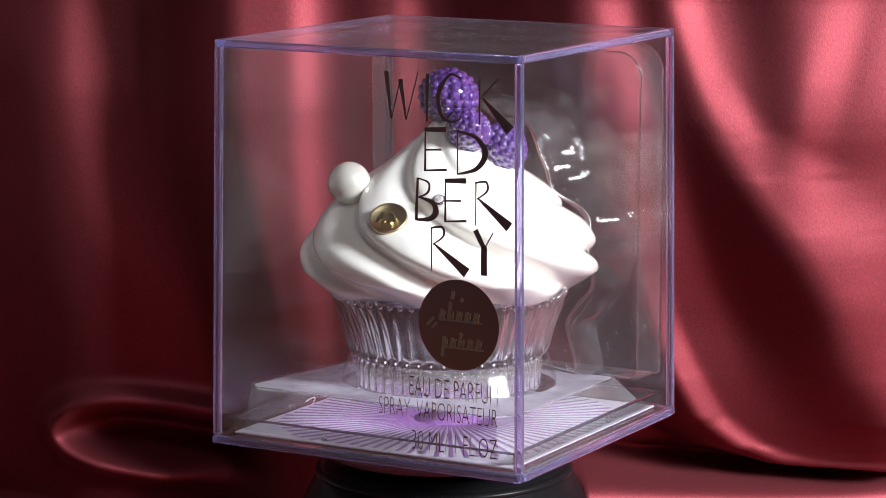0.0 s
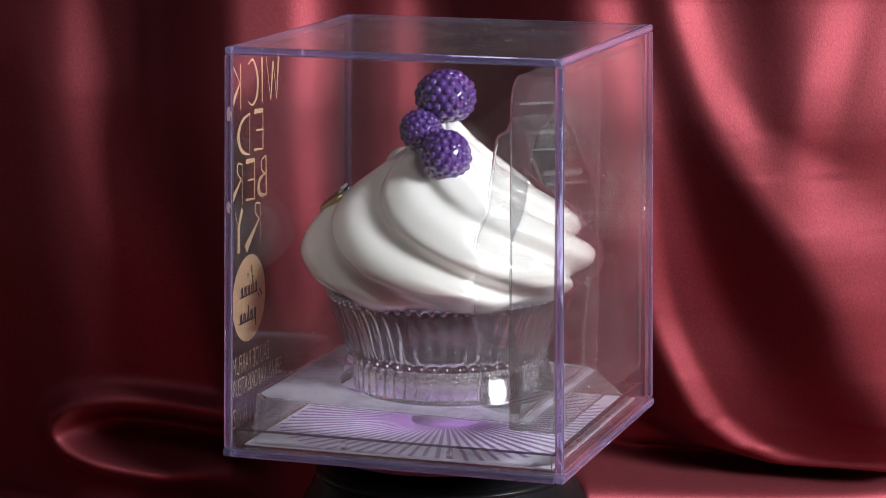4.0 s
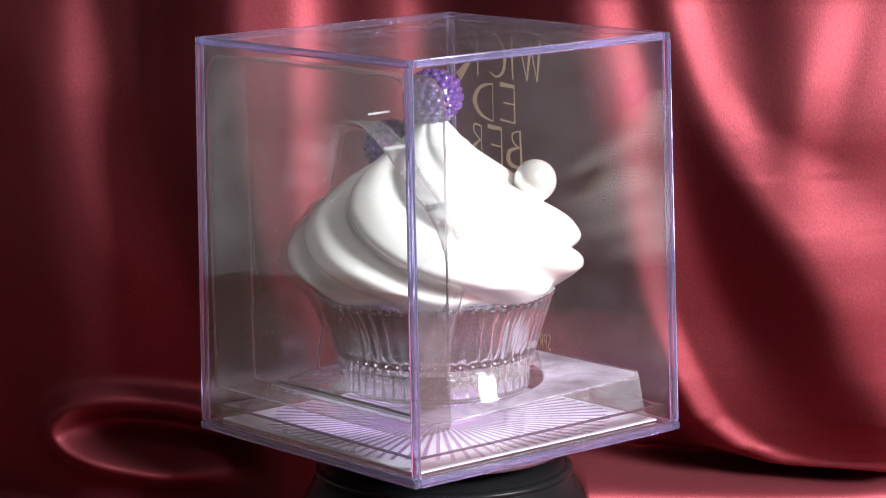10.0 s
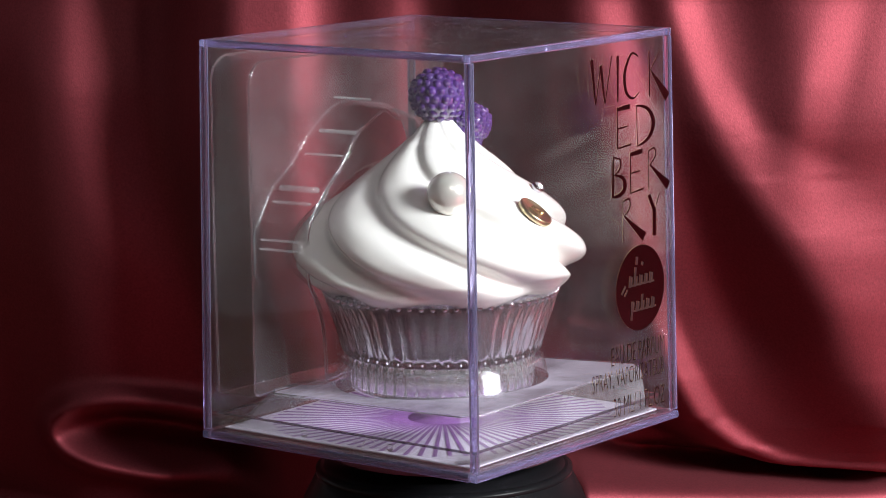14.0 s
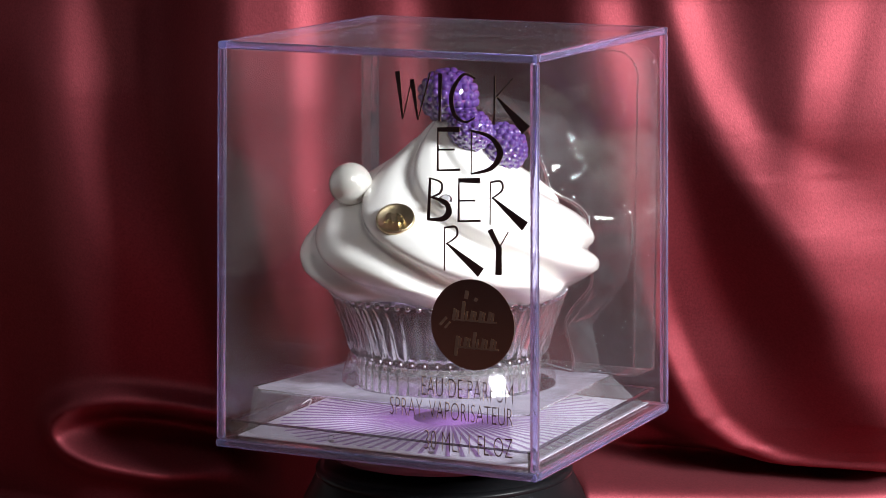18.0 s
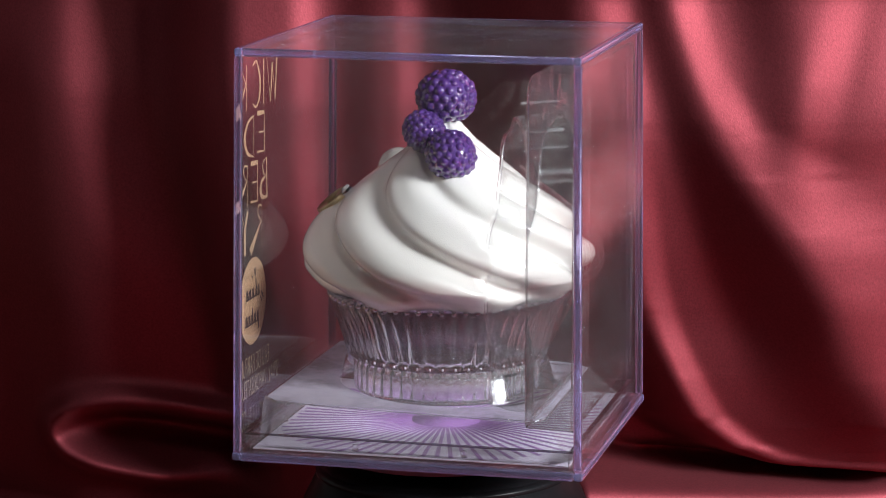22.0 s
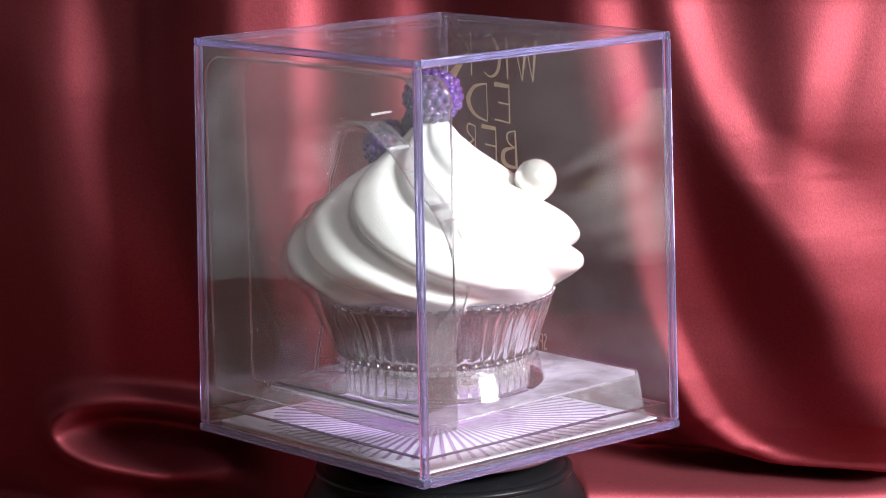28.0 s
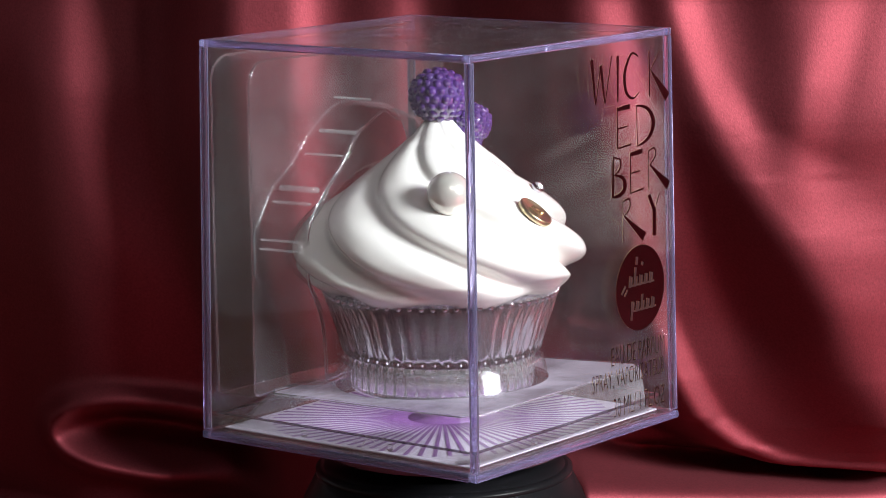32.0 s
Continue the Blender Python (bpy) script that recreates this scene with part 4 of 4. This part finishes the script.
        ring = [[(p[0] + r * math.cos(q * math.pi / 5), p[1], p[2] + r * math.sin(q * math.pi / 5)) for q in range(10)] for p in path]
        part("tread", grid_mesh("tread", ring, True, TREAD_FILM, True, True, True), ins, "moulded tread with its glint coloured in white", shadow=False)
    # plinth under the bottle
    z0, z1 = 0.0030, 0.0100

    def outline(wide, front, back, narrow, c, level):
        """Eight corners: full width in front, narrower and drawn in at the back."""
        pts = [(wide - c, -front), (wide, -front + c), (narrow, back - c), (narrow - c, back), (c - narrow, back), (-narrow, back - c), (-wide, -front + c), (c - wide, -front)]
        return [(x, y, level(y)) for x, y in pts]

    def shelf(y):
        return z1 + 0.0007 + 0.0022 * (0.022 - y) / 0.055

    def along(pts, m):
        """The same outline with m points on each side."""
        out = []
        for p, q in zip(pts, pts[1:] + pts[:1]):
            out += [tuple(Vector(p) + (Vector(q) - Vector(p)) * (k / m)) for k in range(m)]
        return out

    foot_line = along(outline(0.0362, 0.0362, 0.0362, 0.0362, 0.003, lambda y: z0), 12)
    lower = along(outline(0.0355, 0.0357, 0.0345, 0.0352, 0.003, lambda y: z0 + 0.0005), 12)
    upper = along(outline(0.0347, 0.0351, 0.0292, 0.0312, 0.0035, lambda y: shelf(y) - 0.0005), 12)
    brink = along(outline(0.0341, 0.0345, 0.0286, 0.0306, 0.0035, shelf), 12)
    hole = []
    for x, y, z in brink:
        q = 0.0250 / math.hypot(x, y)
        hole.append((x * q, y * q, shelf(y * q)))
    part("plinth_side", grid_mesh("plinth_side", [foot_line, lower, upper, brink], True, SLOPE, False), ins, "clear sloping sides of the plinth")
    part("plinth_top", grid_mesh("plinth_top", [brink, hole], True, PLINTH, False), ins, "milky top of the plinth")
    tube("moulded_edge", along(outline(0.0344, 0.0348, 0.0289, 0.0309, 0.0035, shelf), 4), 0.00028, "clear rounded edge of the plinth", BEAD_EDGE)
    tube("moulded_edge", [(0.0235 * math.cos(2 * math.pi * i / 96), 0.0235 * math.sin(2 * math.pi * i / 96), z1 + 0.0072) for i in range(96)], 0.00032, "clear rounded edge of the collar")
    part("collar", lathe("collar", [(0.0264, z1 + 0.0008), (0.0258, z1 + 0.0010), (0.0256, z1 + 0.0014), (0.0238, z1 + 0.0067), (0.02365, z1 + 0.0070), (0.0231, z1 + 0.0074)], SMOOTH_FILM, 96, False), ins, "clear raised collar")
    return ins


INSERT = build_insert()

# ---------------------------------------------------------------- turning
TURN = [(0, -29.3), (0.5, -38.2), (1, -47.1), (1.5, -56.2), (2, -66.4), (2.5, -76.8), (3, -87.5), (3.5, -98.1), (4, -108.4), (4.5, -118.8), (5, -129.2), (5.5, -139.0), (6, -147.5), (6.5, -157.5), (7, -168.4), (7.5, -178.2), (8, -188.5), (8.5, -198.9), (9, -209.4), (9.5, -219.7), (10, -230.1), (10.5, -240.1), (11, -249.9), (11.5, -259.7), (12, -269.8), (12.5, -279.3), (13, -288.8), (13.5, -298.2), (14, -307.7), (14.5, -317.3), (15, -326.9), (15.5, -336.6), (16, -346.3), (16.5, -356.0), (17, -365.4), (17.5, -375.2), (18, -385.5), (18.5, -395.3), (19, -404.1), (19.5, -413.5), (20, -423.9), (20.5, -434.3), (21, -444.5), (21.5, -453.5), (22, -463.7), (22.5, -475.0), (23, -486.0), (23.5, -496.1), (24, -505.4), (24.5, -515.0), (25, -526.3), (25.5, -538.1), (26, -548.4), (26.5, -558.2), (27, -567.9), (27.5, -577.9), (28, -588.2), (28.5, -598.2), (29, -608.1), (29.5, -617.5), (30, -627.4), (30.5, -638.6), (31, -648.7), (31.5, -658.0), (32, -667.7)]


def motions():
    seat = pose(0.00083, 0.00087, 0.0003) @ pose(0, 0, 0, -0.6186) @ pose(0, 0, 0, 0, 0.25662)
    rows = [(t, pose(0, 0, 0, 0, 0, a) @ seat) for t, a in TURN]
    for thing in (BOX, CARD_THING, FIBRE, BOTTLE, INSERT):
        walk(thing, rows)
    home = PLATTER.location.copy()
    walk(PLATTER, [(t, pose(home.x, home.y, home.z, 0, 0, a)) for t, a in TURN])


motions()
